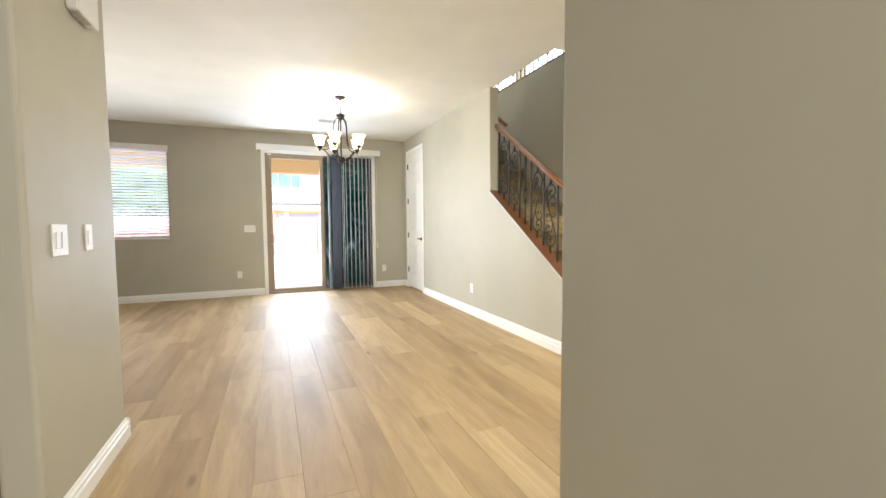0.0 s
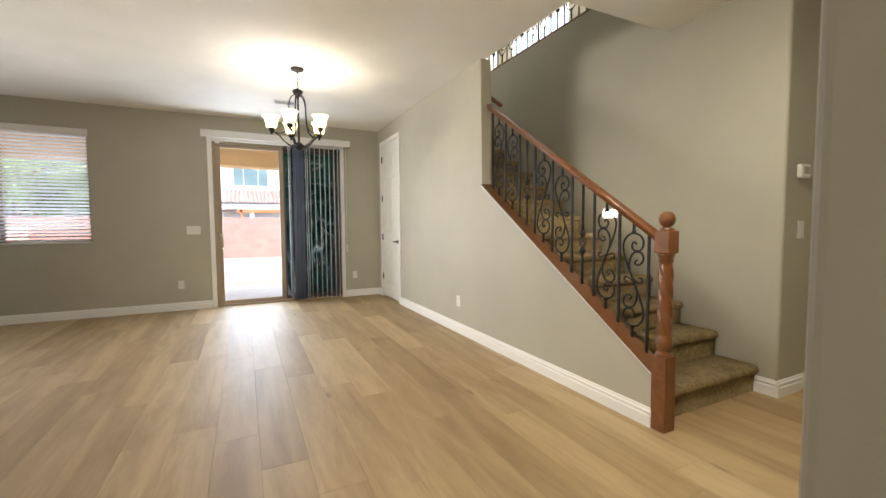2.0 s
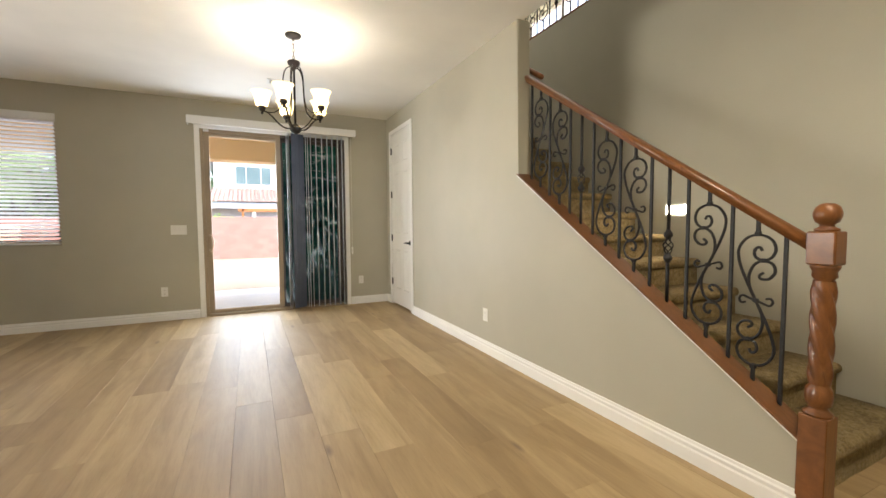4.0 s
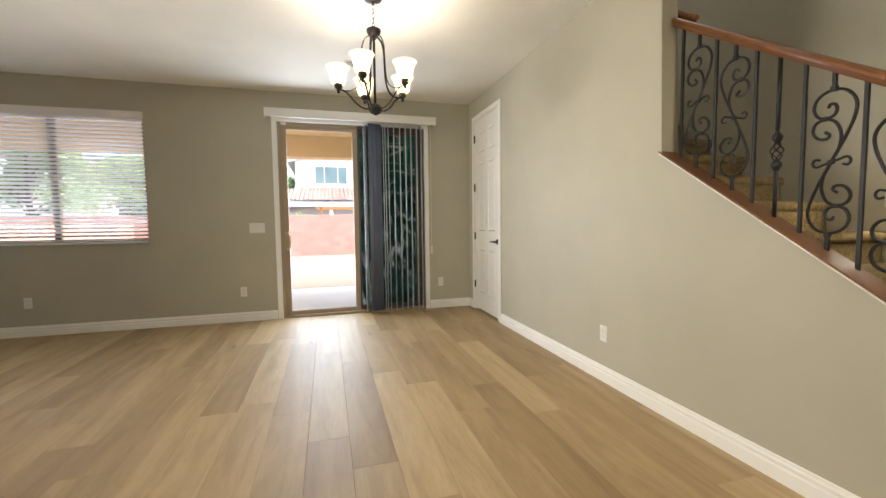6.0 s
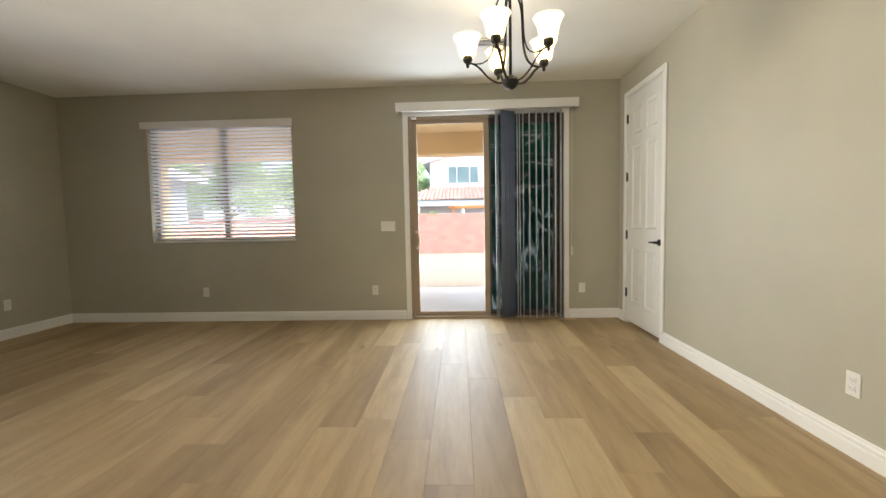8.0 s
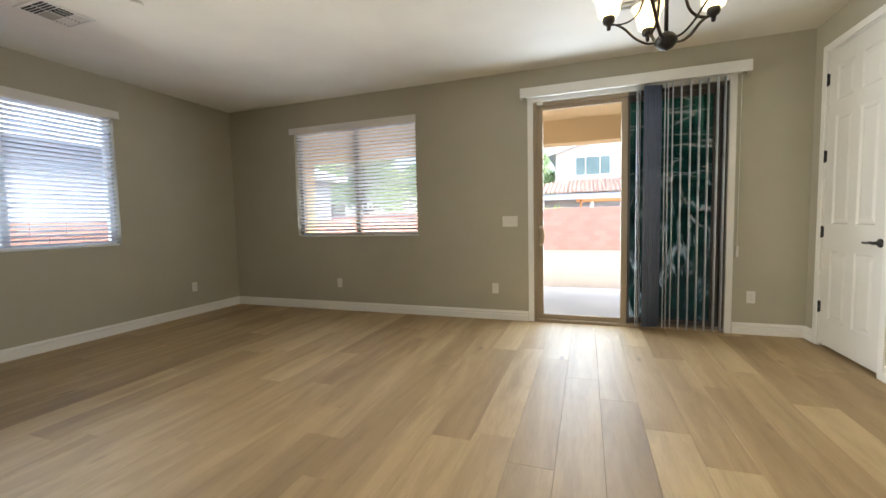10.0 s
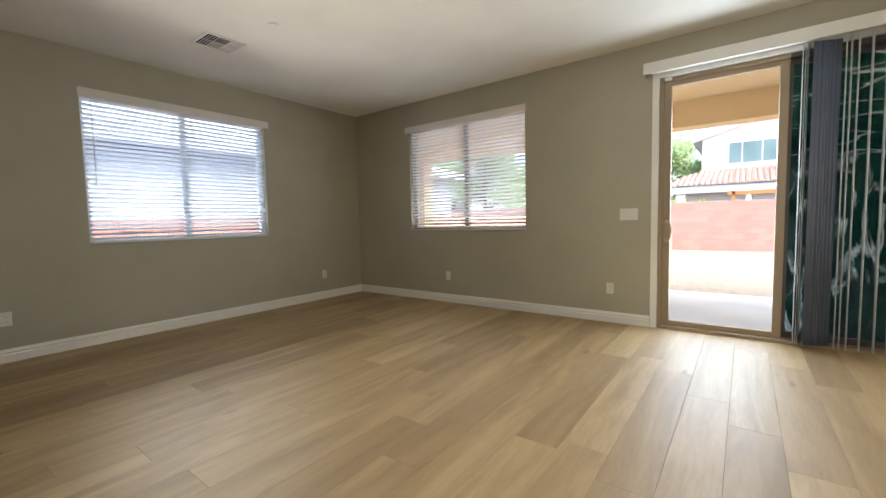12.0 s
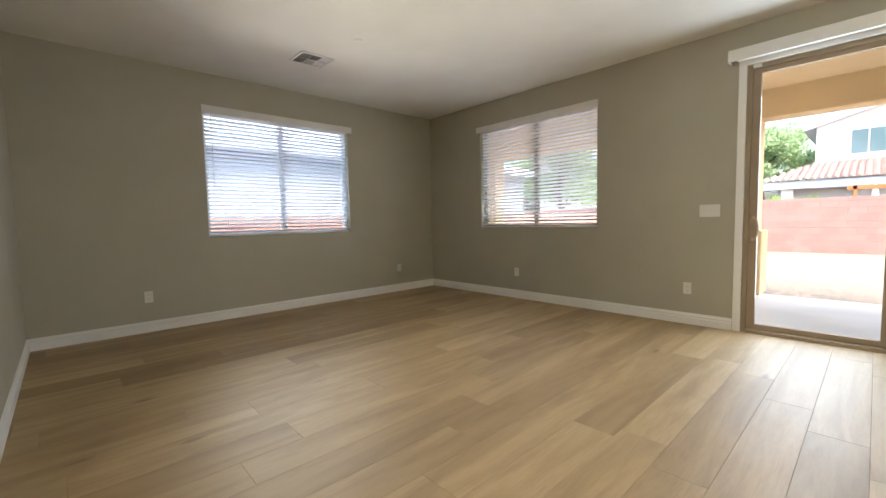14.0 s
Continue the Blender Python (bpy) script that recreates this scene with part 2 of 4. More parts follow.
def shade_glass():
    m = Nodes("frosted_shade_glass")
    v = m.coords()
    n = m.noise(v, 18, 3)
    tr = m.add("ShaderNodeBsdfTranslucent")
    tr.inputs[0].default_value = (0.95, 0.82, 0.50, 1)
    mx = m.add("ShaderNodeMixShader")
    mx.inputs[0].default_value = 0.55
    m.set(Base_Color=m.ramp(n, (0.3, (0.86, 0.76, 0.52)), (0.7, (0.92, 0.84, 0.62))), Roughness=0.35, Emission_Color=(1.0, 0.84, 0.54), Emission_Strength=0.35)
    m.link(m.bsdf.outputs[0], mx.inputs[1])
    m.link(tr.outputs[0], mx.inputs[2])
    m.link(mx.outputs[0], m.out.inputs["Surface"])
    return m.mat


def slat_vinyl(name, col, through):
    m = Nodes(name)
    tr = m.add("ShaderNodeBsdfTranslucent")
    tr.inputs[0].default_value = (*col, 1)
    mx = m.add("ShaderNodeMixShader")
    mx.inputs[0].default_value = through
    v = m.coords(scale=(1, 1, 1))
    m.set(Base_Color=m.ramp(m.noise(v, 4, 3), (0.3, tuple(c * 0.95 for c in col)), (0.7, col)), Roughness=0.4)
    m.link(m.bsdf.outputs[0], mx.inputs[1])
    m.link(tr.outputs[0], mx.inputs[2])
    m.link(mx.outputs[0], m.out.inputs["Surface"])
    return m.mat


def film_sheet():
    """Crinkled dark green film; translucent streaks stand in for its reflections."""
    m = Nodes("crinkled_green_film")
    v = m.coords(scale=(1, 1, 0.8))
    warp = m.noise(v, 2.6, 3, 0.5, 1.6)
    lean = m.coords(scale=(2.0, 1, 0.7))
    lean.node.inputs["Rotation"].default_value = (0, radians(28), 0)
    streak = m.ramp(m.noise(lean, 2.6, 3.0, 0.5, 1.4), (0.45, (0, 0, 0)), (0.5, (0.42, 0.42, 0.42)), (0.505, (0.42, 0.42, 0.42)), (0.56, (0, 0, 0)))
    patch = m.ramp(m.noise(v, 4.2, 2), (0.45, (0, 0, 0)), (0.6, (1, 1, 1)))
    fac = m.mix((0.015, 0.015, 0.015), streak, patch)
    level = m.ramp(m.noise(m.coords(scale=(0.9, 1, 4.5)), 1.7, 2.0, 0.4, 0.5), (0.475, (0, 0, 0)), (0.5, (0.5, 0.5, 0.5)), (0.525, (0, 0, 0)))
    sep = m.add("ShaderNodeSeparateXYZ")
    m.link(m.coords(), sep.inputs[0])
    rng = m.add("ShaderNodeMapRange")
    rng.inputs["From Min"].default_value, rng.inputs["From Max"].default_value = 1.72, 2.2
    m.link(sep.outputs["Z"], rng.inputs["Value"])
    band = m.add("ShaderNodeMapRange")
    band.inputs["From Min"].default_value, band.inputs["From Max"].default_value = 1.5, 1.6
    m.link(sep.outputs["Z"], band.inputs["Value"])
    fac = m.mix(fac, level, band.outputs[0])
    # light and dark of vertical folds put into the upper part's colour
    fold_shading = m.ramp(m.noise(m.coords(scale=(14, 1, 0.25)), 1.6, 3), (0.35, (0.01, 0.06, 0.05)), (0.7, (0.07, 0.27, 0.21)))
    tr = m.add("ShaderNodeBsdfTranslucent")
    tr.inputs[0].default_value = (0.55, 0.62, 0.6, 1)
    mx = m.add("ShaderNodeMixShader")
    m.link(fac, mx.inputs[0])
    m.bump(warp, 0.8, 0.05)
    m.set(Base_Color=m.mix(m.ramp(warp, (0.3, (0.004, 0.035, 0.033)), (0.75, (0.012, 0.09, 0.08))), fold_shading, rng.outputs[0]), Roughness=0.6, Specular_IOR_Level=0.06)
    m.link(m.bsdf.outputs[0], mx.inputs[1])
    m.link(tr.outputs[0], mx.inputs[2])
    m.link(mx.outputs[0], m.out.inputs["Surface"])
    return m.mat


def block_stone():
    m = Nodes("pink_concrete_block")
    oi = m.add("ShaderNodeObjectInfo")
    v = m.coords(vary=20)
    n = m.noise(v, 30, 5, 0.65)
    base = m.ramp(oi.outputs["Random"], (0.0, (0.46, 0.255, 0.22)), (1.0, (0.54, 0.305, 0.262)))
    c = m.mix(base, m.mix(base, (0.78, 0.76, 0.74), 1.0, 'MULTIPLY'), m.ramp(n, (0.4, (0, 0, 0)), (0.7, (1, 1, 1))))
    m.bump(n, 0.6, 0.01)
    return m.set(Base_Color=c, Roughness=0.95)


def gravel():
    m = Nodes("tan_gravel")
    v = m.coords()
    vo = m.add("ShaderNodeTexVoronoi", Scale=28.0)
    m.link(v, vo.inputs["Vector"])
    big = m.noise(v, 0.5, 4)
    c = m.mix(m.ramp(vo.outputs["Color"], (0.2, (0.15, 0.12, 0.095)), (0.8, (0.29, 0.24, 0.195))), (0.235, 0.193, 0.158), m.ramp(big, (0.35, (0, 0, 0)), (0.7, (0.7, 0.7, 0.7))))
    m.bump(vo.outputs["Distance"], 0.8, 0.02)
    return m.set(Base_Color=c, Roughness=0.95)


def roof_tile(name, lo, hi, mid):
    m = Nodes(name)
    g = m.add("ShaderNodeNewGeometry")
    v = m.coords()
    n = m.noise(v, 3, 4)
    c = m.mix(m.ramp(g.outputs["Random Per Island"], (0.0, lo), (1.0, hi)), mid, m.ramp(n, (0.4, (0, 0, 0)), (0.7, (0.6, 0.6, 0.6))))
    return m.set(Base_Color=c, Roughness=0.85)


def leaf_green(name, lo, hi):
    m = Nodes(name)
    g = m.add("ShaderNodeNewGeometry")
    tr = m.add("ShaderNodeBsdfTranslucent")
    c = m.ramp(g.outputs["Random Per Island"], (0.0, lo), (1.0, hi))
    m.link(c, tr.inputs[0])
    mx = m.add("ShaderNodeMixShader")
    mx.inputs[0].default_value = 0.5
    m.set(Base_Color=c, Roughness=0.6)
    m.link(m.bsdf.outputs[0], mx.inputs[1])
    m.link(tr.outputs[0], mx.inputs[2])
    m.link(mx.outputs[0], m.out.inputs["Surface"])
    return m.mat


def glow(name, col, strength):
    m = Nodes(name)
    return m.set(Base_Color=(0.8, 0.8, 0.8), Emission_Color=col, Emission_Strength=strength)


def bark():
    m = Nodes("grey_bark")
    n = m.noise(m.coords(scale=(6, 6, 1)), 5, 5)
    m.bump(n, 0.8, 0.02)
    return m.set(Base_Color=m.ramp(n, (0.3, (0.07, 0.05, 0.035)), (0.7, (0.18, 0.14, 0.10))), Roughness=0.95)


def cloth_vane():
    m = Nodes("slate_blue_vane")
    v = m.coords(scale=(60, 60, 1.0))
    n = m.noise(v, 6, 3)
    m.bump(n, 0.15, 0.002)
    return m.set(Base_Color=m.ramp(n, (0.3, (0.10, 0.125, 0.19)), (0.7, (0.145, 0.172, 0.245))), Roughness=0.6)


def pane_far():
    m = Nodes("far_window_pane")
    n = m.noise(m.coords(), 0.6, 2)
    return m.set(Base_Color=m.ramp(n, (0.3, (0.12, 0.19, 0.21)), (0.7, (0.20, 0.28, 0.30))), Roughness=0.12, Metallic=0.0, Specular_IOR_Level=0.4)


IRON, BRONZE, WOOD, PLANK, CARPET, GLASS = iron(), bronze(), stained_wood(), plank_wood(), carpet(), glass()
SHADE, SLAT, FILM, BLOCK, GRAVEL, TILE = shade_glass(), slat_vinyl("white_slat_vinyl", (0.82, 0.84, 0.88), 0.55), film_sheet(), block_stone(), gravel(), roof_tile("clay_roof_tile", (0.36, 0.25, 0.22), (0.52, 0.38, 0.34), (0.44, 0.33, 0.295))
# paler copy of the clay tile, overexposed brightness put into its colour
PALETILE = roof_tile("bright_roof_tile", (0.55, 0.56, 0.60), (0.74, 0.74, 0.77), (0.66, 0.66, 0.69))
VANE, VANEEDGE, BARK, FARPANE = cloth_vane(), slat_vinyl("lit_vane_vinyl", (0.76, 0.80, 0.84), 0.3), bark(), pane_far()
LEAF = leaf_green("tree_leaf", (0.27, 0.37, 0.17), (0.42, 0.52, 0.29))
HEDGE = leaf_green("hedge_leaf", (0.20, 0.34, 0.06), (0.36, 0.50, 0.12))
BULB = glow("lit_bulb", (1.0, 0.88, 0.68), 4.0)
STEPGLOW = glow("step_light_lens", (1.0, 0.88, 0.66), 14.0)

# ---- structure ----
XE, YN, XW, YS, H = 2.40, 7.60, -4.29, 2.795, 2.743      # room planes: stair wall, garden wall, side wall, near wall, ceiling
HW, HE, HC = -0.722, 0.896, 1.147                        # hall sides and the hall corner
SX, SY = 3.505, 2.32                                     # far wall of the stairwell and its corner
UP = 3.30                                               # top of the stairwell wall
DY0, DY1, DZ = -0.038, 1.762, 2.39                       # sliding door opening in x, and its head
NW = (-3.19, -1.42, 0.955, 2.38)                         # garden window opening
WW = (4.275, 6.06, 0.943, 2.365)                          # side window opening
JY = 4.285                                              # wall end beside the stair rail
DC0, DC1, DCZ = 6.592, 7.392, 2.468                     # closet door opening
CAPZ = lambda y: 0.308 + 0.667 * (y - 2.42)             # knee wall slope
RAILZ = lambda y: 1.098 + 0.672 * (y - 2.443)           # top of the handrail
R0, RUN, RISE = 2.448, 0.2735, 0.18                      # stairs


def rounded(bm, pick, offset=0.018, seg=4):
    es = [e for e in bm.edges if pick(e.verts[0].co, e.verts[1].co)]
    if es:
        bmesh.ops.bevel(bm, geom=es, offset=offset, segments=seg, affect='EDGES', profile=0.5)
    return bm


def upright_at(x, y, tol=0.002):
    return lambda a, b: abs(a.x - x) < tol and abs(b.x - x) < tol and abs(a.y - y) < tol and abs(b.y - y) < tol and abs(a.z - b.z) > 0.1


WALL_LABEL = "greige painted drywall with orange-peel texture"
# garden wall with the sliding door and a window
struct("wall_north", boxes((XW - 0.12, NW[0], YN, YN + 0.15, 0, H), (NW[0], NW[1], YN, YN + 0.15, 0, NW[2]), (NW[0], NW[1], YN, YN + 0.15, NW[3], H),
                           (NW[1], DY0, YN, YN + 0.15, 0, H), (DY0, DY1, YN, YN + 0.15, DZ, H), (DY1, XE + 0.12, YN, YN + 0.15, 0, H)), WALL, WALL_LABEL, "wall")
struct("wall_west", boxes((XW - 0.12, XW, YS - 0.12, WW[0], 0, H), (XW - 0.12, XW, WW[0], WW[1], 0, WW[2]), (XW - 0.12, XW, WW[0], WW[1], WW[3], H),
                          (XW - 0.12, XW, WW[1], YN, 0, H)), WALL, WALL_LABEL, "wall")
struct("wall_south", rounded(boxes((XW, HW, YS - 0.12, YS, 0, H)), upright_at(HW, YS)), WALL, WALL_LABEL, "wall")
struct("wall_hall_west", rounded(boxes((HW - 0.12, HW, 1.948, YS - 0.12, 0, H)), lambda a, b: abs(a.y - 1.948) < 0.002 and abs(b.y - 1.948) < 0.002 and abs(a.z - b.z) > 0.1), WALL, WALL_LABEL, "wall")
struct("wall_foyer_west", boxes((-2.32, -2.2, -2.2, YS - 0.12, 0, H)), WALL, WALL_LABEL, "wall")
struct("wall_hall_east", rounded(boxes((HE, HE + 0.12, -2.2, HC, 0, H)), upright_at(HE, HC), 0.02), WALL, WALL_LABEL, "wall")
struct("wall_hall_side", boxes((HE + 0.12, 4.22, HC - 0.12, HC, 0, H)), WALL, WALL_LABEL, "wall")
struct("wall_hall_front", boxes((-2.32, HE + 0.12, -2.32, -2.2, 0, H)), WALL, WALL_LABEL, "wall")
struct("wall_hall_end", boxes((4.10, 4.22, HC, SY + 0.12, 0, H)), WALL, WALL_LABEL, "wall")
struct("wall_stair_far", rounded(boxes((SX, SX + 0.12, SY, YN + 1.0, 0, UP)), upright_at(SX, SY)), WALL, WALL_LABEL, "wall")
struct("wall_stair_return", boxes((SX + 0.12, 4.10, SY, SY + 0.12, 0, H)), WALL, WALL_LABEL, "wall")
stair_wall = prism([(2.425, 0), (DC0, 0), (DC0, DCZ), (DC1, DCZ), (DC1, 0), (YN, 0), (YN, H), (JY, H), (JY, CAPZ(JY)), (2.425, CAPZ(2.425))], "x", XE, XE + 0.12)
rounded(stair_wall, lambda a, b: abs(a.y - JY) < 0.002 and abs(b.y - JY) < 0.002 and abs(a.x - b.x) < 0.001 and abs(a.z - b.z) > 0.2, 0.02)
struct("wall_east", stair_wall, WALL, "greige drywall stair wall with a sloping knee wall", "wall")
struct("wall_closet", boxes((XE + 0.12, XE + 0.16, 6.3, YN, 0, 2.6)), WALL, WALL_LABEL, "wall")
struct("wall_shaft_west", boxes((XE - 0.09, XE + 0.05, 3.19, YN + 1.0, H + 0.157, 5.5)), WALL, WALL_LABEL, "wall")
struct("wall_shaft_south", boxes((XE + 0.05, 5.72, 3.07, 3.19, H + 0.157, 5.5)), WALL, WALL_LABEL, "wall")
struct("wall_shaft_north", boxes((XE - 0.09, 5.72, YN + 1.0, YN + 1.12, 0, 5.5)), WALL, WALL_LABEL, "wall")
UW = (6.55, 8.35, 3.75, 5.15)
struct("wall_loft_east", boxes((5.6, 5.72, 3.19, UW[0], H, 5.5), (5.6, 5.72, UW[0], UW[1], H, UW[2]), (5.6, 5.72, UW[0], UW[1], UW[3], 5.5), (5.6, 5.72, UW[1], YN + 1.0, H, 5.5)), WALL, WALL_LABEL, "wall")
struct("ceiling", boxes((XW - 0.12, XE + 0.05, YS - 0.12, YN + 0.15, H, H + 0.157), (-2.32, XE + 0.05, -2.32, YS - 0.12, H, H + 0.157),
                        (XE + 0.05, 4.22, HC - 0.12, 3.19, H, H + 0.157)), CEIL, "off-white textured flat ceiling", "ceiling")
# never in view; added so no sun or sky enters loft and shaft
struct("ceiling_loft", boxes((XE - 0.09, 5.72, 3.07, YN + 1.12, 5.5, 5.62)), CEIL, "unseen off-white loft ceiling, added to keep out the sky", "ceiling")
struct("floor_loft", boxes((SX + 0.12, 5.6, 3.19, YN + 1.0, H, 3.06)), CARPET, "tan carpeted loft floor", "floor")
struct("subfloor", boxes((XW - 0.12, 4.22, -2.32, YN + 0.1, -0.12, -0.008)), SLOT, "dark underlay below the planks", "floor")

# baseboards
PROFILE = [(0, 0), (0.016, 0), (0.017, 0.064), (0.009, 0.070), (0.009, 0.077), (0.014, 0.082), (0.014, 0.090), (0.007, 0.096), (0.005, 0.108), (0.002, 0.111), (0, 0.111)]


def baseboard(a, b, inward):
    """A moulded board along the wall from a to b, standing out towards inward."""
    a, b, n = Vector((*a, 0)), Vector((*b, 0)), Vector((*inward, 0))
    bm = bmesh.new()
    ends = [[bm.verts.new(p + n * u + Vector((0, 0, w))) for u, w in PROFILE] for p in (a, b)]
    bm.faces.new(ends[0])
    bm.faces.new(ends[1])
    k = len(PROFILE)
    for i in range(k):
        bm.faces.new((ends[0][i], ends[0][(i + 1) % k], ends[1][(i + 1) % k], ends[1][i]))
    struct("baseboard", bm, TRIM, "white moulded baseboard along the wall", "baseboard")


baseboard((XW, YN), (DY0 - 0.065, YN), (0, -1))
baseboard((DY1 + 0.065, YN), (XE, YN), (0, -1))
baseboard((XW, YS), (XW, YN), (1, 0))
baseboard((XW, YS), (HW + 0.016, YS), (0, 1))
baseboard((HW, 1.948), (HW, YS), (1, 0))
baseboard((HW - 0.136, 1.948), (HW + 0.016, 1.948), (0, -1))
baseboard((HW - 0.12, 1.948), (HW - 0.12, YS - 0.12), (-1, 0))
baseboard((-2.2, -2.2), (-2.2, YS - 0.12), (1, 0))
baseboard((HE, -2.2), (HE, HC + 0.016), (-1, 0))
baseboard((HE, HC), (4.1, HC), (0, 1))
baseboard((XE, 2.425), (XE, DC0 - 0.055), (-1, 0))
baseboard((XE, DC1 + 0.055), (XE, YN), (-1, 0))
baseboard((SX, SY - 0.016), (SX, R0 + 0.02), (-1, 0))
baseboard((SX - 0.016, SY), (4.1, SY), (0, -1))
baseboard((4.1, HC), (4.1, SY), (-1, 0))

# ---- outside ground ----
struct("ground", boxes((-400, 400, -200, 600, -0.5, -0.16)), GRAVEL, "tan gravel yard", "ground")
struct("patio_slab", boxes((-6.5, 5.5, YN + 0.15, 10.27, -0.16, -0.045), bevel=0.01), CONCRETE, "pale concrete patio slab", "patio")
cover = thing("patio_cover", "peach stucco patio cover with a deep front beam", "patio cover")
part("soffit", boxes((-6.5, 5.5, YN + 0.15, 10.15, 2.76, 2.9)), STUCCO, cover)
part("beam", boxes((-6.5, 5.5, 10.15, 10.5, 2.38, 2.95), bevel=0.015), STUCCO, cover)
for cx in (-0.53, -5.2, 4.6):
    col = part("column", boxes((cx - 0.19, cx + 0.19, 10.13, 10.47, -0.045, 2.38), bevel=0.02), STUCCO, cover)
    part("pedestal", boxes((cx - 0.25, cx + 0.25, 10.07, 10.53, -0.045, 0.85), bevel=0.02), STUCCO, col, "wider stucco pedestal")

# ---- sliding door ----
slider = tagged(new("door_slider"), "tan framed sliding glass patio door, closed", "sliding door", kind="structure")
bm = boxes((DY0 - 0.06, DY0 - 0.002, YN - 0.014, YN + 0.02, 0, DZ + 0.06), (DY1 + 0.002, DY1 + 0.06, YN - 0.014, YN + 0.02, 0, DZ + 0.06), (DY0 - 0.002, DY1 + 0.002, YN - 0.014, YN + 0.02, DZ + 0.002, DZ + 0.06), bevel=0.003)
part("casing", bm, TRIM, slider, "white painted casing")
bm = boxes((DY0, DY0 + 0.035, YN + 0.02, YN + 0.14, 0.0, DZ), (DY0 + 0.035, 0.905, YN + 0.02, YN + 0.14, DZ - 0.035, DZ), (DY0 + 0.035, DY1 - 0.035, YN - 0.005, YN + 0.14, -0.005, 0.03), bevel=0.004)
part("door_frame", bm, ALMOND, slider)
part("fixed_jamb", boxes((DY1 - 0.035, DY1, YN + 0.02, YN + 0.14, 0.03, DZ), (0.905, DY1 - 0.035, YN + 0.02, YN + 0.14, DZ - 0.035, DZ), bevel=0.004), DARKFRAME, slider, "dark bronze jamb of the fixed side")


def sash(x0, x1, y, mat, name, z0=0.03, z1=DZ - 0.035, w=0.062):
    p = part(name, boxes((x0, x0 + w, y, y + 0.035, z0, z1), (x1 - w, x1, y, y + 0.035, z0, z1), (x0 + w, x1 - w, y, y + 0.035, z1 - 0.045, z1), (x0 + w, x1 - w, y, y + 0.035, z0, z0 + 0.05), bevel=0.004), mat, slider)
    g = part("pane", boxes((x0 + w - 0.005, x1 - w + 0.005, y + 0.014, y + 0.02, z0 + 0.045, z1 - 0.04)), GLASS, p)
    g.visible_shadow = False
    return p


panel = sash(DY0 + 0.035, 0.905, YN + 0.04, ALMOND, "sliding_panel")
bm = bmesh.new()
tube(bm, smooth_line([(DY0 + 0.063, YN + 0.04, 0.86), (DY0 + 0.077, YN - 0.005, 0.85), (DY0 + 0.105, YN - 0.022, 0.885), (DY0 + 0.113, YN - 0.026, 0.95), (DY0 + 0.105, YN - 0.022, 1.015), (DY0 + 0.077, YN - 0.005, 1.05), (DY0 + 0.063, YN + 0.04, 1.04)]), 0.010, 8)
part("pull_handle", bm, TANPULL, panel, "curved tan pull handle", True)
part("lock_plate", boxes((DY0 + 0.053, DY0 + 0.083, YN + 0.034, YN + 0.042, 0.83, 1.07), bevel=0.003), ALMOND, panel)
fixed = sash(0.87, DY1 - 0.035, YN + 0.09, DARKFRAME, "fixed_panel")
part("latch", boxes((DY1 - 0.07, DY1 - 0.055, YN + 0.08, YN + 0.092, 0.9, 0.98), bevel=0.002), DARKFRAME, fixed)
bm = bmesh.new()
NX, NZ = 40, 100
grid = [[None] * (NX + 1) for _ in range(NZ + 1)]
for j in range(NZ + 1):
    for i in range(NX + 1):
        x, z = 0.915 + i * (1.672 - 0.915) / NX, 0.075 + j * 2.24 / NZ
        w = noise.noise((x * 4, z * 2.2, 3)) * 0.02 + abs(noise.noise((x * 7, z * 5, 9))) * 0.014
        grid[j][i] = bm.verts.new((x, YN + 0.135 + w, z))
for j in range(NZ):
    for i in range(NX):
        bm.faces.new((grid[j][i], grid[j][i + 1], grid[j + 1][i + 1], grid[j + 1][i]))
part("film", bm, FILM, fixed, "crinkled dark green film over the glass", True)
part("alarm_sensor", boxes((DY0 + 0.04, DY0 + 0.10, YN - 0.004, YN + 0.02, DZ - 0.03, DZ - 0.003), bevel=0.004), PLATE, slider, "small white alarm sensor")

# vertical blind over the sliding door
VX0, VX1, VZ = -0.162, 1.905, 2.522                     # valance ends and top
vblind = thing("vertical_blind", "slate blue vertical blind half drawn under a white valance", "blind")
part("valance", boxes((VX0, VX1, YN - 0.115, YN - 0.106, VZ - 0.1, VZ), (VX0, VX1, YN - 0.106, YN, VZ - 0.008, VZ), (VX0, VX0 + 0.009, YN - 0.106, YN, VZ - 0.1, VZ - 0.008), (VX1 - 0.009, VX1, YN - 0.106, YN, VZ - 0.1, VZ - 0.008), bevel=0.002), VALANCE, vblind, "white valance board")
part("head_rail", boxes((VX0 + 0.06, VX1 - 0.06, YN - 0.075, YN - 0.03, VZ - 0.09, VZ - 0.05)), PLATE, vblind)


def vane_mesh(edge):
    bm = bmesh.new()
    rows = [(z, 0.0) for z in (0.03, 2.41)]
    prev = None
    for z, _ in rows:
        ring = []
        for s in (-1, 1):
            for k in (range(7) if s > 0 else range(6, -1, -1)):
                u = -0.0445 + 0.089 * k / 6
                ring.append(bm.verts.new((u, 0.006 * (1 - (u / 0.0445) ** 2) + s * 0.0008, z)))
        if prev:
            for i in range(14):
                bm.faces.new((prev[i], prev[(i + 1) % 14], ring[(i + 1) % 14], ring[i]))
        bm.faces.new(ring)
        prev = ring
    return finish(bm, "vane", edge, True)


# edge-on vanes use a paler copy; the light on them is in its colour
VM, VL = vane_mesh(VANE), vane_mesh(VANEEDGE)
rng = random.Random(4)


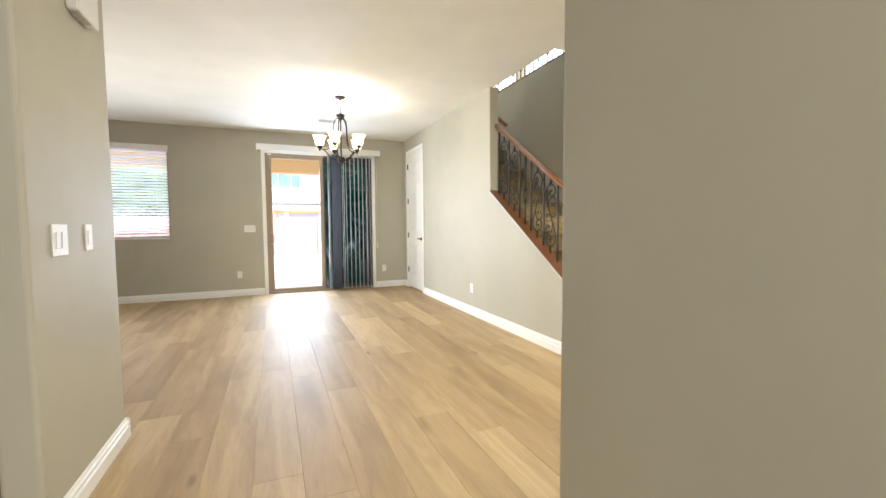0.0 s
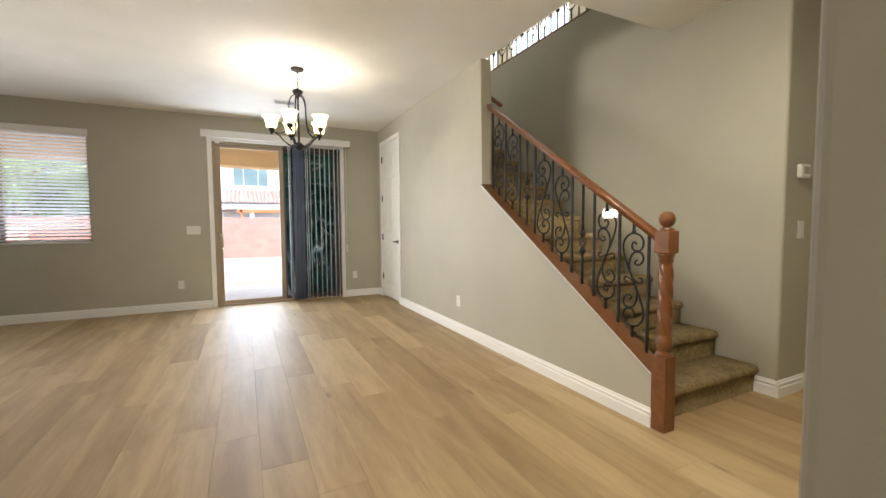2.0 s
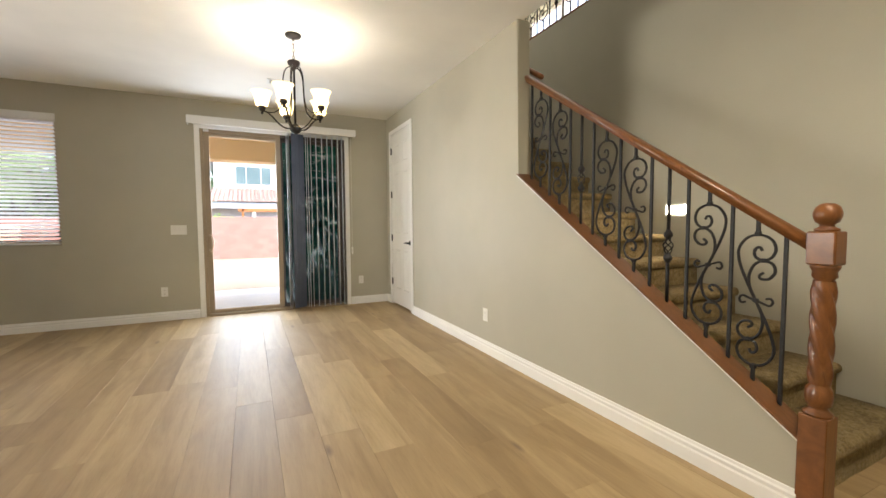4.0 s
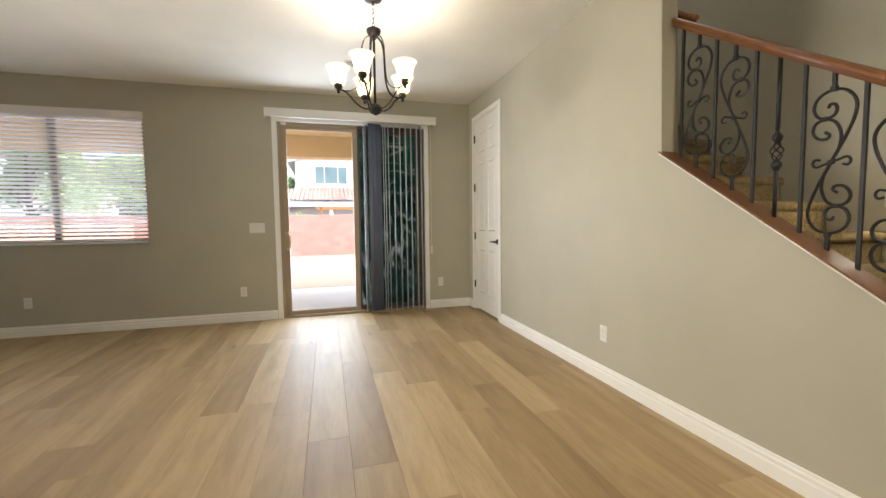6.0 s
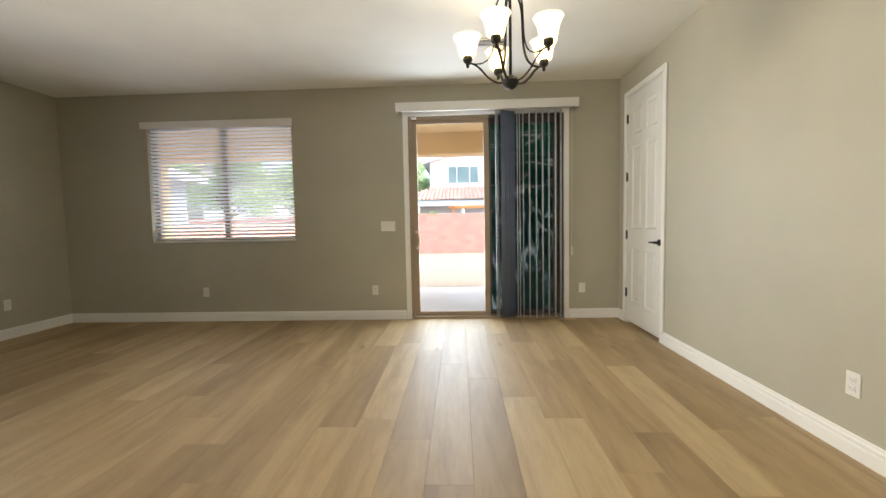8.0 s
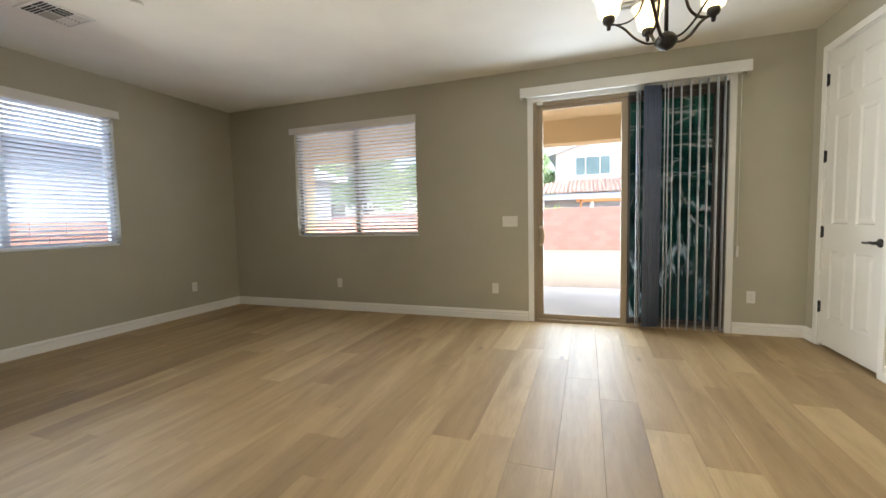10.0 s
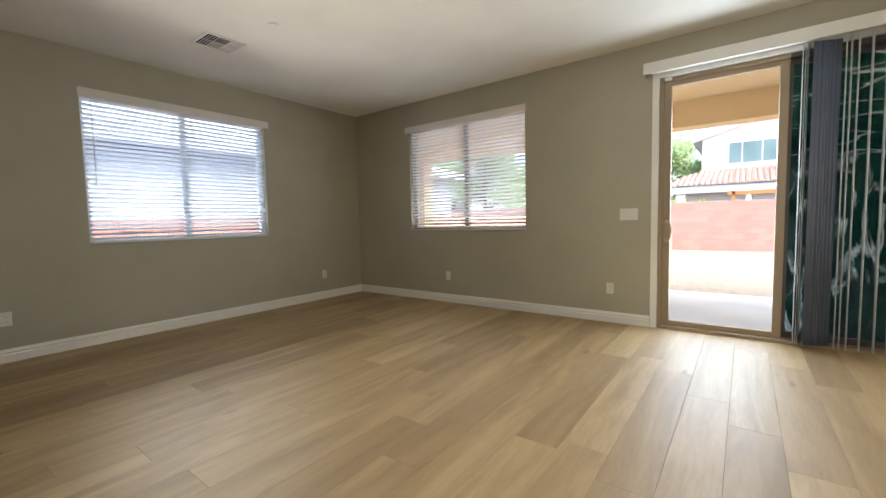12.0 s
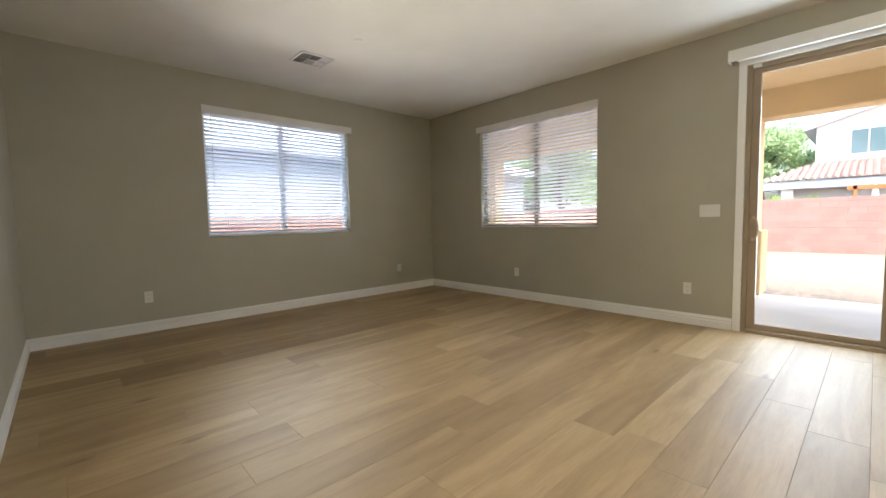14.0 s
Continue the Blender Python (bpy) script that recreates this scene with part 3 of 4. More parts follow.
def hang(x, turn, mesh, y=YN - 0.055):
    ob = new("vane", mesh)
    ob.parent = vblind
    ob.matrix_basis = pose(x - 0.085, y + rng.uniform(-0.004, 0.004), 0, 0, rng.uniform(-0.15, 0.15), turn)


for x, a in ((1.062, 86), (1.078, 84), (1.092, 80)):
    hang(x, a, VL)
for k in range(9):
    hang(1.155 + k * 0.0105, 22 + rng.uniform(-4, 4), VM, YN - 0.075 + k * 0.004)
for x, a in ((1.309, 84), (1.335, 86), (1.375, 86), (1.446, 88), (1.523, 88), (1.595, 89), (1.666, 88), (1.74, 89), (1.80, 88)):
    hang(x, a, VL)
bm = bmesh.new()
tube(bm, [(1.85, YN - 0.03, 2.42), (1.852, YN - 0.018, 1.5), (1.85, YN - 0.015, 0.8)], 0.0025, 6)
part("cord", bm, PLATE, vblind)
part("cord_tensioner", boxes((1.84, 1.862, YN - 0.025, YN, 0.74, 0.85), bevel=0.005), PLATE, vblind, "white cord tensioner on the wall")


# ---- windows and slatted blinds ----
def window(name, span, axis, plane, outward, mid):
    """Two-light sliding window set into a wall; span is (u0, u1, z0, z1)."""
    u0, u1, z0, z1 = span
    win = tagged(new(name), "two-pane sliding window with pale frame and plain drywall return", "window", kind="structure")

    def bx(a, b, d0, d1, c, d, bm, bevel=0.003):
        e0, e1 = sorted((plane + outward * d0, plane + outward * d1))
        if axis == "x":
            box(bm, a, b, e0, e1, c, d, bevel)
        else:
            box(bm, e0, e1, a, b, c, d, bevel)
    bm = bmesh.new()
    for a, b, c, d in ((u0, u0 + 0.045, z0, z1), (u1 - 0.045, u1, z0, z1), (u0 + 0.045, u1 - 0.045, z1 - 0.045, z1), (u0 + 0.045, u1 - 0.045, z0, z0 + 0.045)):
        bx(a, b, 0.085, 0.14, c, d, bm)
    part("window_frame", bm, ALMOND if axis == "x" else TRIM, win)
    bm = bmesh.new()
    bx(mid - 0.03, mid + 0.03, 0.09, 0.135, z0 + 0.045, z1 - 0.045, bm)
    part("mullion", bm, ALMOND if axis == "x" else TRIM, win)
    for a, b in ((u0 + 0.045, mid - 0.03), (mid + 0.03, u1 - 0.045)):
        bm = bmesh.new()
        bx(a, b, 0.11, 0.116, z0 + 0.045, z1 - 0.045, bm, 0)
        g = part("pane", bm, GLASS, win)
        g.visible_shadow = False
    bm = bmesh.new()
    bx(u0 + 0.001, u1 - 0.001, -0.006, 0.085, z0, z0 + 0.012, bm)
    part("window_sill", bm, WALL, win)
    return win


window("window_north", NW, "x", YN, 1, -2.305)
window("window_west", WW, "y", XW, -1, 5.165)


def slat_blind(span, at, extra0, extra1, tilt, wand_u):
    """Blind in its own axes: u along the wall, v towards the room; at puts it on the wall."""
    u0, u1, z0, z1 = span
    bl = thing("slat_blind", "white horizontal slat blind, lowered, slats open", "blind", "slat blinds", at)
    part("valance", boxes((u0 - extra0, u1 + extra1, 0.0, 0.022, z1 - 0.045, z1 + 0.035), bevel=0.003), VALANCE, bl, "white valance board")
    part("head_rail", boxes((u0 + 0.006, u1 - 0.006, -0.055, -0.004, z1 - 0.05, z1 - 0.004)), PLATE, bl)
    part("bottom_rail", boxes((u0 + 0.012, u1 - 0.012, -0.052, -0.004, z0 + 0.016, z0 + 0.034), bevel=0.004), VALANCE, bl)
    bm = bmesh.new()
    a, b = [], []
    for s in (1, -1):
        for k in (range(5) if s > 0 else range(4, -1, -1)):
            v = -0.025 + 0.05 * k / 4
            for lst, u in ((a, u0 + 0.012), (b, u1 - 0.012)):
                lst.append(bm.verts.new((u - (u0 + u1) / 2, v, 0.004 * (1 - (v / 0.025) ** 2) + s * 0.0013)))
    for i in range(10):
        bm.faces.new((a[i], a[(i + 1) % 10], b[(i + 1) % 10], b[i]))
    bm.faces.new(a)
    bm.faces.new(b)
    me = finish(bm, "slat", SLAT, False)
    n = 31
    r = random.Random(int(u0 * 10))
    for k in range(n):
        z = z0 + 0.058 + k * (z1 - z0 - 0.125) / (n - 1)
        ob = new("slat", me)
        ob.parent = bl
        ob.matrix_basis = pose((u0 + u1) / 2, -0.03, z, tilt + r.uniform(-2.5, 2.5), r.uniform(-0.08, 0.08), 0)
    for u in (u0 + 0.16, (u0 + u1) / 2, u1 - 0.16):
        bm = bmesh.new()
        for v in (-0.056, -0.004):
            tube(bm, [(u, v, z0 + 0.03), (u, v, z1 - 0.05)], 0.0012, 4)
        part("ladder_cord", bm, PLATE, bl)
    if wand_u is not None:
        bm = bmesh.new()
        tube(bm, [(wand_u, 0.004, z1 - 0.06), (wand_u + 0.002, 0.006, z1 - 0.86)], 0.0045, 6)
        part("tilt_wand", bm, GREYTRIM, bl, "thin tilt wand")
    return bl


# north blind is turned half round, so its u runs against x; the west blind's u runs against y
slat_blind((-NW[1] + 0.004, -NW[0] - 0.004, NW[2], NW[3]), pose(0, YN, 0, 0, 0, 180), 0.012, 0.07, 24, None)
slat_blind((-WW[1] + 0.004, -WW[0] - 0.004, WW[2], WW[3]), pose(XW, 0, 0, 0, 0, 270), 0.06, 0.012, 24, -4.36)

# ---- panel door in the stair wall ----
def panel_door():
    door = tagged(new("door_closet"), "white six-panel interior door, closed, with dark lever", "door", kind="structure")
    part("casing", boxes((XE - 0.016, XE, DC0 - 0.055, DC0 + 0.002, 0, DCZ + 0.055), (XE - 0.016, XE, DC1 - 0.002, DC1 + 0.055, 0, DCZ + 0.055), (XE - 0.016, XE, DC0 + 0.002, DC1 - 0.002, DCZ - 0.002, DCZ + 0.055), bevel=0.004), TRIM, door)
    part("jamb", boxes((XE, XE + 0.12, DC0 + 0.0005, DC0 + 0.014, 0, DCZ - 0.0005), (XE, XE + 0.12, DC1 - 0.014, DC1 - 0.0005, 0, DCZ - 0.0005), (XE, XE + 0.12, DC0 + 0.014, DC1 - 0.014, DCZ - 0.014, DCZ - 0.0005)), TRIM, door)
    y0, y1, z0, z1 = DC0 + 0.017, DC1 - 0.017, 0.026, DCZ - 0.017
    x0, x1 = XE + 0.003, XE + 0.038
    stile, mid = 0.115, 0.10
    cols = ((y0 + stile, (y0 + y1 - mid) / 2), ((y0 + y1 + mid) / 2, y1 - stile))
    rowz = ((0.25, 0.83), (1.045, 1.92), (2.04, 2.31))
    slab = part("slab", boxes((x0 + 0.014, x1, y0, y1, z0, z1)), DOORP, door)
    for a, b in ((y0, y0 + stile), (cols[0][1], cols[1][0]), (y1 - stile, y1)):
        part("stile", boxes((x0, x0 + 0.0138, a, b, z0, z1)), DOORP, slab)
    for a, b in cols:
        for c, d in ((z0, rowz[0][0]), (rowz[0][1], rowz[1][0]), (rowz[1][1], rowz[2][0]), (rowz[2][1], z1)):
            part("rail", boxes((x0, x0 + 0.0138, a, b, c, d)), DOORP, slab)
    for a, b in cols:
        for c, d in rowz:
            bm = bmesh.new()
            rings = []
            for off, dep in ((0, 0.0), (0.012, 0.010), (0.022, 0.011), (0.045, 0.003), (0.05, 0.003)):
                rings.append([bm.verts.new((x0 + dep + 0.0005, y, z)) for y, z in ((a + off, c + off), (b - off, c + off), (b - off, d - off), (a + off, d - off))])
            for r, s in zip(rings, rings[1:]):
                for k in range(4):
                    bm.faces.new((r[k], r[(k + 1) % 4], s[(k + 1) % 4], s[k]))
            bm.faces.new(rings[-1])
            part("panel", bm, DOORP, slab)
    for z in (0.34, 0.98, 1.61, 2.235):
        bm = boxes((XE - 0.004, XE + 0.003, DC1 - 0.028, DC1 - 0.006, z - 0.045, z + 0.045), bevel=0.001)
        tube(bm, [(XE - 0.008, DC1 - 0.0155, z - 0.05), (XE - 0.008, DC1 - 0.0155, z + 0.05)], 0.006, 8)
        part("hinge", bm, IRON, door, "black hinge")
    bm = bmesh.new()
    c = (0, DC0 + 0.06, 0.925)
    for k, (r, d) in enumerate(((0.031, 0.0), (0.031, 0.006), (0.026, 0.012), (0.012, 0.014), (0.012, 0.05), (0.0, 0.052))):
        ring = [bm.verts.new((x0 - d, c[1] + r * math.cos(q * math.tau / 18), c[2] + r * math.sin(q * math.tau / 18))) for q in range(18)]
        if k:
            for q in range(18):
                bm.faces.new((last[q], last[(q + 1) % 18], ring[(q + 1) % 18], ring[q]))
        last = ring
    tube(bm, smooth_line([(x0 - 0.045, DC0 + 0.055, 0.925), (x0 - 0.05, DC0 + 0.085, 0.927), (x0 - 0.047, DC0 + 0.135, 0.922), (x0 - 0.045, DC0 + 0.17, 0.924)]), lambda q: 0.011 - 0.004 * q, 8)
    part("lever_handle", bm, IRON, door, "black lever handle", True)


panel_door()


# ---- staircase ----
stairs = thing("staircase", "straight staircase covered in tan carpet", "staircase")
r = random.Random(8)
for k in range(17):
    ya, zt = R0 + k * RUN, (k + 1) * RISE
    yb = ya + RUN + (0.25 if k == 16 else 0.03)
    out = [(yb, max(0, zt - RISE - 0.15)), (yb, zt)]
    for q in range(7):
        a = math.pi / 2 + q * math.pi / 6
        out.append((ya + 0.008 + 0.030 * math.cos(a), zt - 0.030 + 0.030 * math.sin(a)))
    out += [(ya + 0.001, zt - 0.066), (ya, zt - RISE), (ya, max(0, zt - RISE - 0.15))]
    bm = bmesh.new()
    n = 13
    rows = []
    for i in range(n):
        x = XE + 0.122 + (SX - XE - 0.124) * i / (n - 1)
        rows.append([bm.verts.new((x, y + 0.004 * noise.noise((x * 9, y * 9, z * 9)), z + (0.004 * noise.noise((x * 8, y * 8, k)) if z > zt - 0.06 else 0))) for y, z in out])
    m = len(out)
    for a, b in zip(rows, rows[1:]):
        for q in range(m):
            bm.faces.new((a[q], a[(q + 1) % m], b[(q + 1) % m], b[q]))
    bm.faces.new(rows[0])
    bm.faces.new(rows[-1])
    part("step", bm, CARPET, stairs, "", True)

# ---- stair railing ----
railing = thing("stair_railing", "cherry-stained wood handrail with black wrought iron balusters", "railing")
part("shoe_rail", prism([(2.425, CAPZ(2.425) + 0.001), (JY - 0.002, CAPZ(JY - 0.002) + 0.001), (JY - 0.002, CAPZ(JY - 0.002) + 0.010), (2.425, CAPZ(2.425) + 0.010)], "x", XE - 0.006, XE + 0.126), WOOD, railing, "sloping stained wood cap")
part("cap_moulding", prism([(2.43, CAPZ(2.43) - 0.007), (JY - 0.005, CAPZ(JY - 0.005) - 0.007), (JY - 0.005, CAPZ(JY - 0.005) - 0.001), (2.43, CAPZ(2.43) - 0.001)], "x", XE - 0.007, XE - 0.0005), TRIM, railing, "thin pale bead under the cap")
RX = XE + 0.09
sect = [(-0.022, -0.055), (0.022, -0.055), (0.024, -0.042), (0.033, -0.034), (0.034, -0.018), (0.026, -0.006), (0.012, 0.0), (-0.012, 0.0), (-0.026, -0.006), (-0.034, -0.018), (-0.033, -0.034), (-0.024, -0.042)]
bm = bmesh.new()
ends = [[bm.verts.new((RX + u, y, RAILZ(y) + w)) for u, w in sect] for y in (2.43, JY - 0.015)]
for k in range(len(sect)):
    bm.faces.new((ends[0][k], ends[0][(k + 1) % 12], ends[1][(k + 1) % 12], ends[1][k]))
bm.faces.new(ends[0])
bm.faces.new(ends[1])
part("handrail", bm, WOOD, railing, "polished stained handrail", True)
# second handrail, on brackets along the stair side of the wall
def wall_handrail():
    top = lambda y: 2.330 + 0.667 * (y - 4.22)
    x = XE + 0.12 + 0.065
    ob = thing("wall_handrail", "dark-stained round wooden handrail on the stair wall", "handrail")
    bm = bmesh.new()
    tube(bm, [(x, y, top(y) - 0.022) for y in (4.215, 4.22, 4.232, 5.6, 7.0)], lambda q: 0.014 if q < 0.1 else (0.020 if q < 0.3 else 0.022), 12)
    part("rail", bm, WOOD, ob, "", True)
    for y in (4.6, 5.7, 6.8):
        bm = bmesh.new()
        tube(bm, smooth_line([(XE + 0.12, y, top(y) - 0.10), (x - 0.02, y, top(y) - 0.095), (x, y, top(y) - 0.04)]), 0.007, 8)
        part("bracket", bm, IRON, ob, "black bracket", True)


wall_handrail()

# newel post
nx, ny = 0.0, 0.0
newel = part("newel_post", boxes((nx - 0.042, nx + 0.042, ny - 0.042, ny + 0.042, 0, 0.405), bevel=0.004), WOOD, railing, "stained newel post with twisted shaft")
part("block", boxes((nx - 0.042, nx + 0.042, ny - 0.042, ny + 0.042, 0.955, 1.075), bevel=0.006), WOOD, newel)
bm = bmesh.new()
lathe(bm, [(0.042, 0.405), (0.043, 0.415), (0.03, 0.428), (0.028, 0.436), (0.037, 0.446), (0.041, 0.47), (0.039, 0.5), (0.03, 0.515), (0.028, 0.522)], (nx, ny, 0), 20)
part("lower_turning", bm, WOOD, newel, "", True)
bm = bmesh.new()
lathe(bm, [(0.03, 0.895), (0.028, 0.902), (0.036, 0.912), (0.034, 0.93), (0.042, 0.945), (0.042, 0.955)], (nx, ny, 0), 20)
part("upper_turning", bm, WOOD, newel, "", True)
bm = bmesh.new()
lathe(bm, [(0.034, 1.075), (0.036, 1.083), (0.022, 1.09), (0.02, 1.098), (0.033, 1.108), (0.04, 1.128), (0.04, 1.142), (0.034, 1.16), (0.02, 1.173), (0.002, 1.176)], (nx, ny, 0), 20)
part("finial", bm, WOOD, newel, "", True)
bm = bmesh.new()
rings = []
for j in range(61):
    z = 0.52 + 0.378 * j / 60
    fade = min(1, j / 6, (60 - j) / 6)
    ring = []
    for q in range(28):
        a = q * math.tau / 28
        rad = 0.031 + fade * (0.011 * abs(math.sin(2 * (a + j * math.tau / 60 * 0.9))) ** 0.7 - 0.005)
        ring.append(bm.verts.new((nx + rad * math.cos(a), ny + rad * math.sin(a), z)))
    rings.append(ring)
for a, b in zip(rings, rings[1:]):
    for q in range(28):
        bm.faces.new((a[q], a[(q + 1) % 28], b[(q + 1) % 28], b[q]))
part("twisted_shaft", bm, WOOD, newel, "", True)


newel.location, newel.scale = (2.437, 2.387, 0), (1.06, 1.06, 1.05)


# iron balusters: drawn in a flat plane of (u, w), then set upright along the rail
def flat_strand(bm, pts, radius, steps=5):
    tube(bm, smooth_line([(0, u, w) for u, w in pts], steps), radius, 6)



def scroll_baluster(drop_top, drop_bottom, mirror):
    """S-scroll baluster round its middle; the bars reach drop_top above and drop_bottom below."""
    bm = bmesh.new()
    s, k = -0.86 if mirror else 0.86, 1.12
    # upper half of the long strand: curl, over the crown, down the far side to the middle
    long_half = [(-0.022, 0.196), (-0.012, 0.209), (0.006, 0.205), (0.014, 0.187), (0.002, 0.167), (-0.030, 0.160), (-0.064, 0.172), (-0.080, 0.204), (-0.062, 0.240), (-0.010, 0.258), (0.048, 0.246), (0.086, 0.202), (0.082, 0.150), (0.050, 0.082), (0.018, 0.030)]
    short_half = [(-0.030, 0.112), (-0.012, 0.098), (-0.024, 0.086), (-0.056, 0.090), (-0.080, 0.116), (-0.070, 0.146), (-0.030, 0.158), (0.012, 0.140), (0.034, 0.098), (0.030, 0.052), (0.010, 0.016)]
    for half in (long_half, short_half):
        pts = [(s * u, k * w) for u, w in half] + [(-s * u, -k * w) for u, w in reversed(half)]
        flat_strand(bm, pts, 0.0062)
    tie = [(-0.046, 0.012), (-0.066, 0.016), (-0.076, 0.0), (-0.062, -0.016), (-0.03, -0.008), (0, 0)]
    flat_strand(bm, [(s * u, w) for u, w in tie] + [(-s * u, -w) for u, w in reversed(tie[:-1])], 0.0052, 4)
    for u, w in ((0, 0), (-0.030, 0.159 * k), (0.030, -0.159 * k)):
        box(bm, -0.009, 0.009, s * u - 0.010, s * u + 0.010, w - 0.009, w + 0.009, 0.003)
    for w0, w1 in ((0.256 * k, drop_top), (-drop_bottom, -0.256 * k)):
        box(bm, -0.0065, 0.0065, -0.0065, 0.0065, w0, w1)
    for w in (0.262 * k, -0.262 * k):
        box(bm, -0.0105, 0.0105, -0.0105, 0.0105, w - 0.011, w + 0.011, 0.003)
    return bm


def basket_baluster(drop_top, drop_bottom):
    bm = bmesh.new()
    for w0, w1 in ((0.045, drop_top), (-drop_bottom, -0.045)):
        box(bm, -0.0065, 0.0065, -0.0065, 0.0065, w0, w1)
    for c in (0.062, -0.062):
        lathe(bm, [(0.008, c - 0.026), (0.014, c - 0.022), (0.014, c - 0.016), (0.021, c - 0.010), (0.023, c), (0.021, c + 0.010), (0.014, c + 0.016), (0.014, c + 0.022), (0.008, c + 0.026)], (0, 0, 0), 10)
    for q in range(4):
        pts = []
        for k in range(13):
            t = k / 12
            rad = 0.006 + 0.018 * math.sin(math.pi * t)
            a = q * math.tau / 4 + t * math.tau * 0.6
            pts.append((rad * math.cos(a), rad * math.sin(a), -0.042 + 0.084 * t))
        tube(bm, pts, 0.0036, 5)
    return bm


def plain_baluster(h):
    return boxes((-0.0065, 0.0065, -0.0065, 0.0065, 0, h))


GAP = (4.216 - 2.535) / 16
kinds = "PMPSPBPMPSPBPMPSP"                            # from the wall end down to the newel
for i, kind in enumerate(reversed(kinds)):
    y = 2.535 + i * GAP
    foot, head = CAPZ(y) + 0.006, RAILZ(y) - 0.050
    h = head - foot
    if kind == "P":
        ob = part("baluster", plain_baluster(h), IRON, railing)
        ob.location = (RX, y, foot)
    elif kind == "B":
        ob = part("baluster", basket_baluster(h - 0.30, 0.30), IRON, railing, "iron baluster with twisted basket", True)
        ob.location = (RX, y, foot + 0.30)
    else:
        ob = part("baluster", scroll_baluster(h / 2, h / 2, kind == "M"), IRON, railing, "iron baluster with S scrolls", False)
        ob.location = (RX, y, foot + h / 2)

# upper landing railing, on top of the stairwell wall
upper = thing("landing_railing", "black wrought iron railing on the upper landing", "railing")
bm = boxes((SX + 0.03, SX + 0.09, 3.3, YN + 0.9, UP + 0.90, UP + 0.95), bevel=0.01)
part("handrail", bm, WOOD, upper)
part("shoe_rail", boxes((SX - 0.004, SX + 0.124, 3.3, YN + 0.9, UP, UP + 0.022), bevel=0.004), WOOD, upper)
seq = "PSPMPB"
UM = {k: finish(f, "baluster", IRON) for k, f in (("P", plain_baluster(0.88)), ("B", basket_baluster(0.58, 0.30)), ("S", scroll_baluster(0.44, 0.44, False)), ("M", scroll_baluster(0.44, 0.44, True)))}
for i in range(44):
    kind = seq[i % 6]
    ob = new("baluster", UM[kind])
    ob.parent = upper
    ob.location = (SX + 0.06, 3.36 + i * 0.108, UP + 0.021 + {"P": 0, "B": 0.30}.get(kind, 0.44))

# loft window with its blind
loftwin = tagged(new("window_loft"), "bright loft window with a white blind", "window", kind="structure")
part("window_frame", boxes((5.64, 5.7, UW[0], UW[0] + 0.05, UW[2], UW[3]), (5.64, 5.7, UW[1] - 0.05, UW[1], UW[2], UW[3]), (5.64, 5.7, UW[0] + 0.05, UW[1] - 0.05, UW[3] - 0.05, UW[3]), (5.64, 5.7, UW[0] + 0.05, UW[1] - 0.05, UW[2], UW[2] + 0.05), (5.64, 5.7, 7.42, 7.48, UW[2] + 0.05, UW[3] - 0.05)), TRIM, loftwin)

# recessed step light in the stairwell wall
step = thing("step_light", "lit rectangular step light set in the stairwell wall", "step light")
part("trim_plate", boxes((SX - 0.006, SX, 3.625, 3.815, 1.215, 1.317), bevel=0.002), PLATE, step)
part("lens", boxes((SX - 0.010, SX - 0.0065, 3.642, 3.797, 1.238, 1.295)), STEPGLOW, step, "glowing lens")


# ---- outlets, switches, small wall things ----
def wall_plate(name, at, label, category, w=0.072, h=0.116, kind="outlet", gangs=1, group=""):
    """Plate in its own axes: faces local -y."""
    ob = thing(name, label, category, group, at)
    part("plate", boxes((-w / 2, w / 2, -0.006, 0, -h / 2, h / 2), bevel=0.0025), PLATE, ob)
    if kind == "outlet":
        for s in (-1, 1):
            face = part("receptacle", boxes((-0.017, 0.017, -0.0085, -0.0062, s * 0.0215 - 0.0145, s * 0.0215 + 0.0145), bevel=0.003), PLATE, ob)
            part("slots", boxes((-0.009, -0.006, -0.0092, -0.0086, s * 0.0215 - 0.004, s * 0.0215 + 0.006), (0.006, 0.009, -0.0092, -0.0086, s * 0.0215 - 0.004, s * 0.0215 + 0.006), (-0.0025, 0.0025, -0.0092, -0.0086, s * 0.0215 - 0.0105, s * 0.0215 - 0.006)), GREYVENT, face)
    elif kind == "rocker":
        for g in range(gangs):
            x = (g - (gangs - 1) / 2) * 0.046
            p = part("rocker", boxes((x - 0.0165, x + 0.0165, -0.0095, -0.0062, -0.033, 0.033), bevel=0.002), PLATE, ob)
            p.rotation_euler = (radians(2), 0, 0)
    return ob


OUT_LABEL = "white duplex electrical outlet on the wall"
for x in (-0.476, -2.561, 1.976):
    wall_plate("outlet", pose(x, YN, 0.358), OUT_LABEL, "outlet", group="outlets")
for y in (3.69, 6.89):
    wall_plate("outlet", pose(XW, y, 0.362, 0, 0, 90), OUT_LABEL, "outlet", group="outlets")
wall_plate("outlet", pose(XE, 4.755, 0.347, 0, 0, -90), OUT_LABEL, "outlet", group="outlets")
wall_plate("light_switch", pose(-0.30, YN, 1.121), "white wide rocker switch plate beside the sliding door", "switch", w=0.17, h=0.118, kind="rocker", gangs=3)
wall_plate("light_switch", pose(HW, 2.17, 1.11, 0, 0, 90), "white double rocker switch on the hall wall", "switch", w=0.128, h=0.125, kind="rocker", gangs=2)
wall_plate("light_switch", pose(HW, 2.442, 1.115, 0, 0, 90), "white single rocker switch on the hall wall", "switch", w=0.074, h=0.118, kind="rocker")
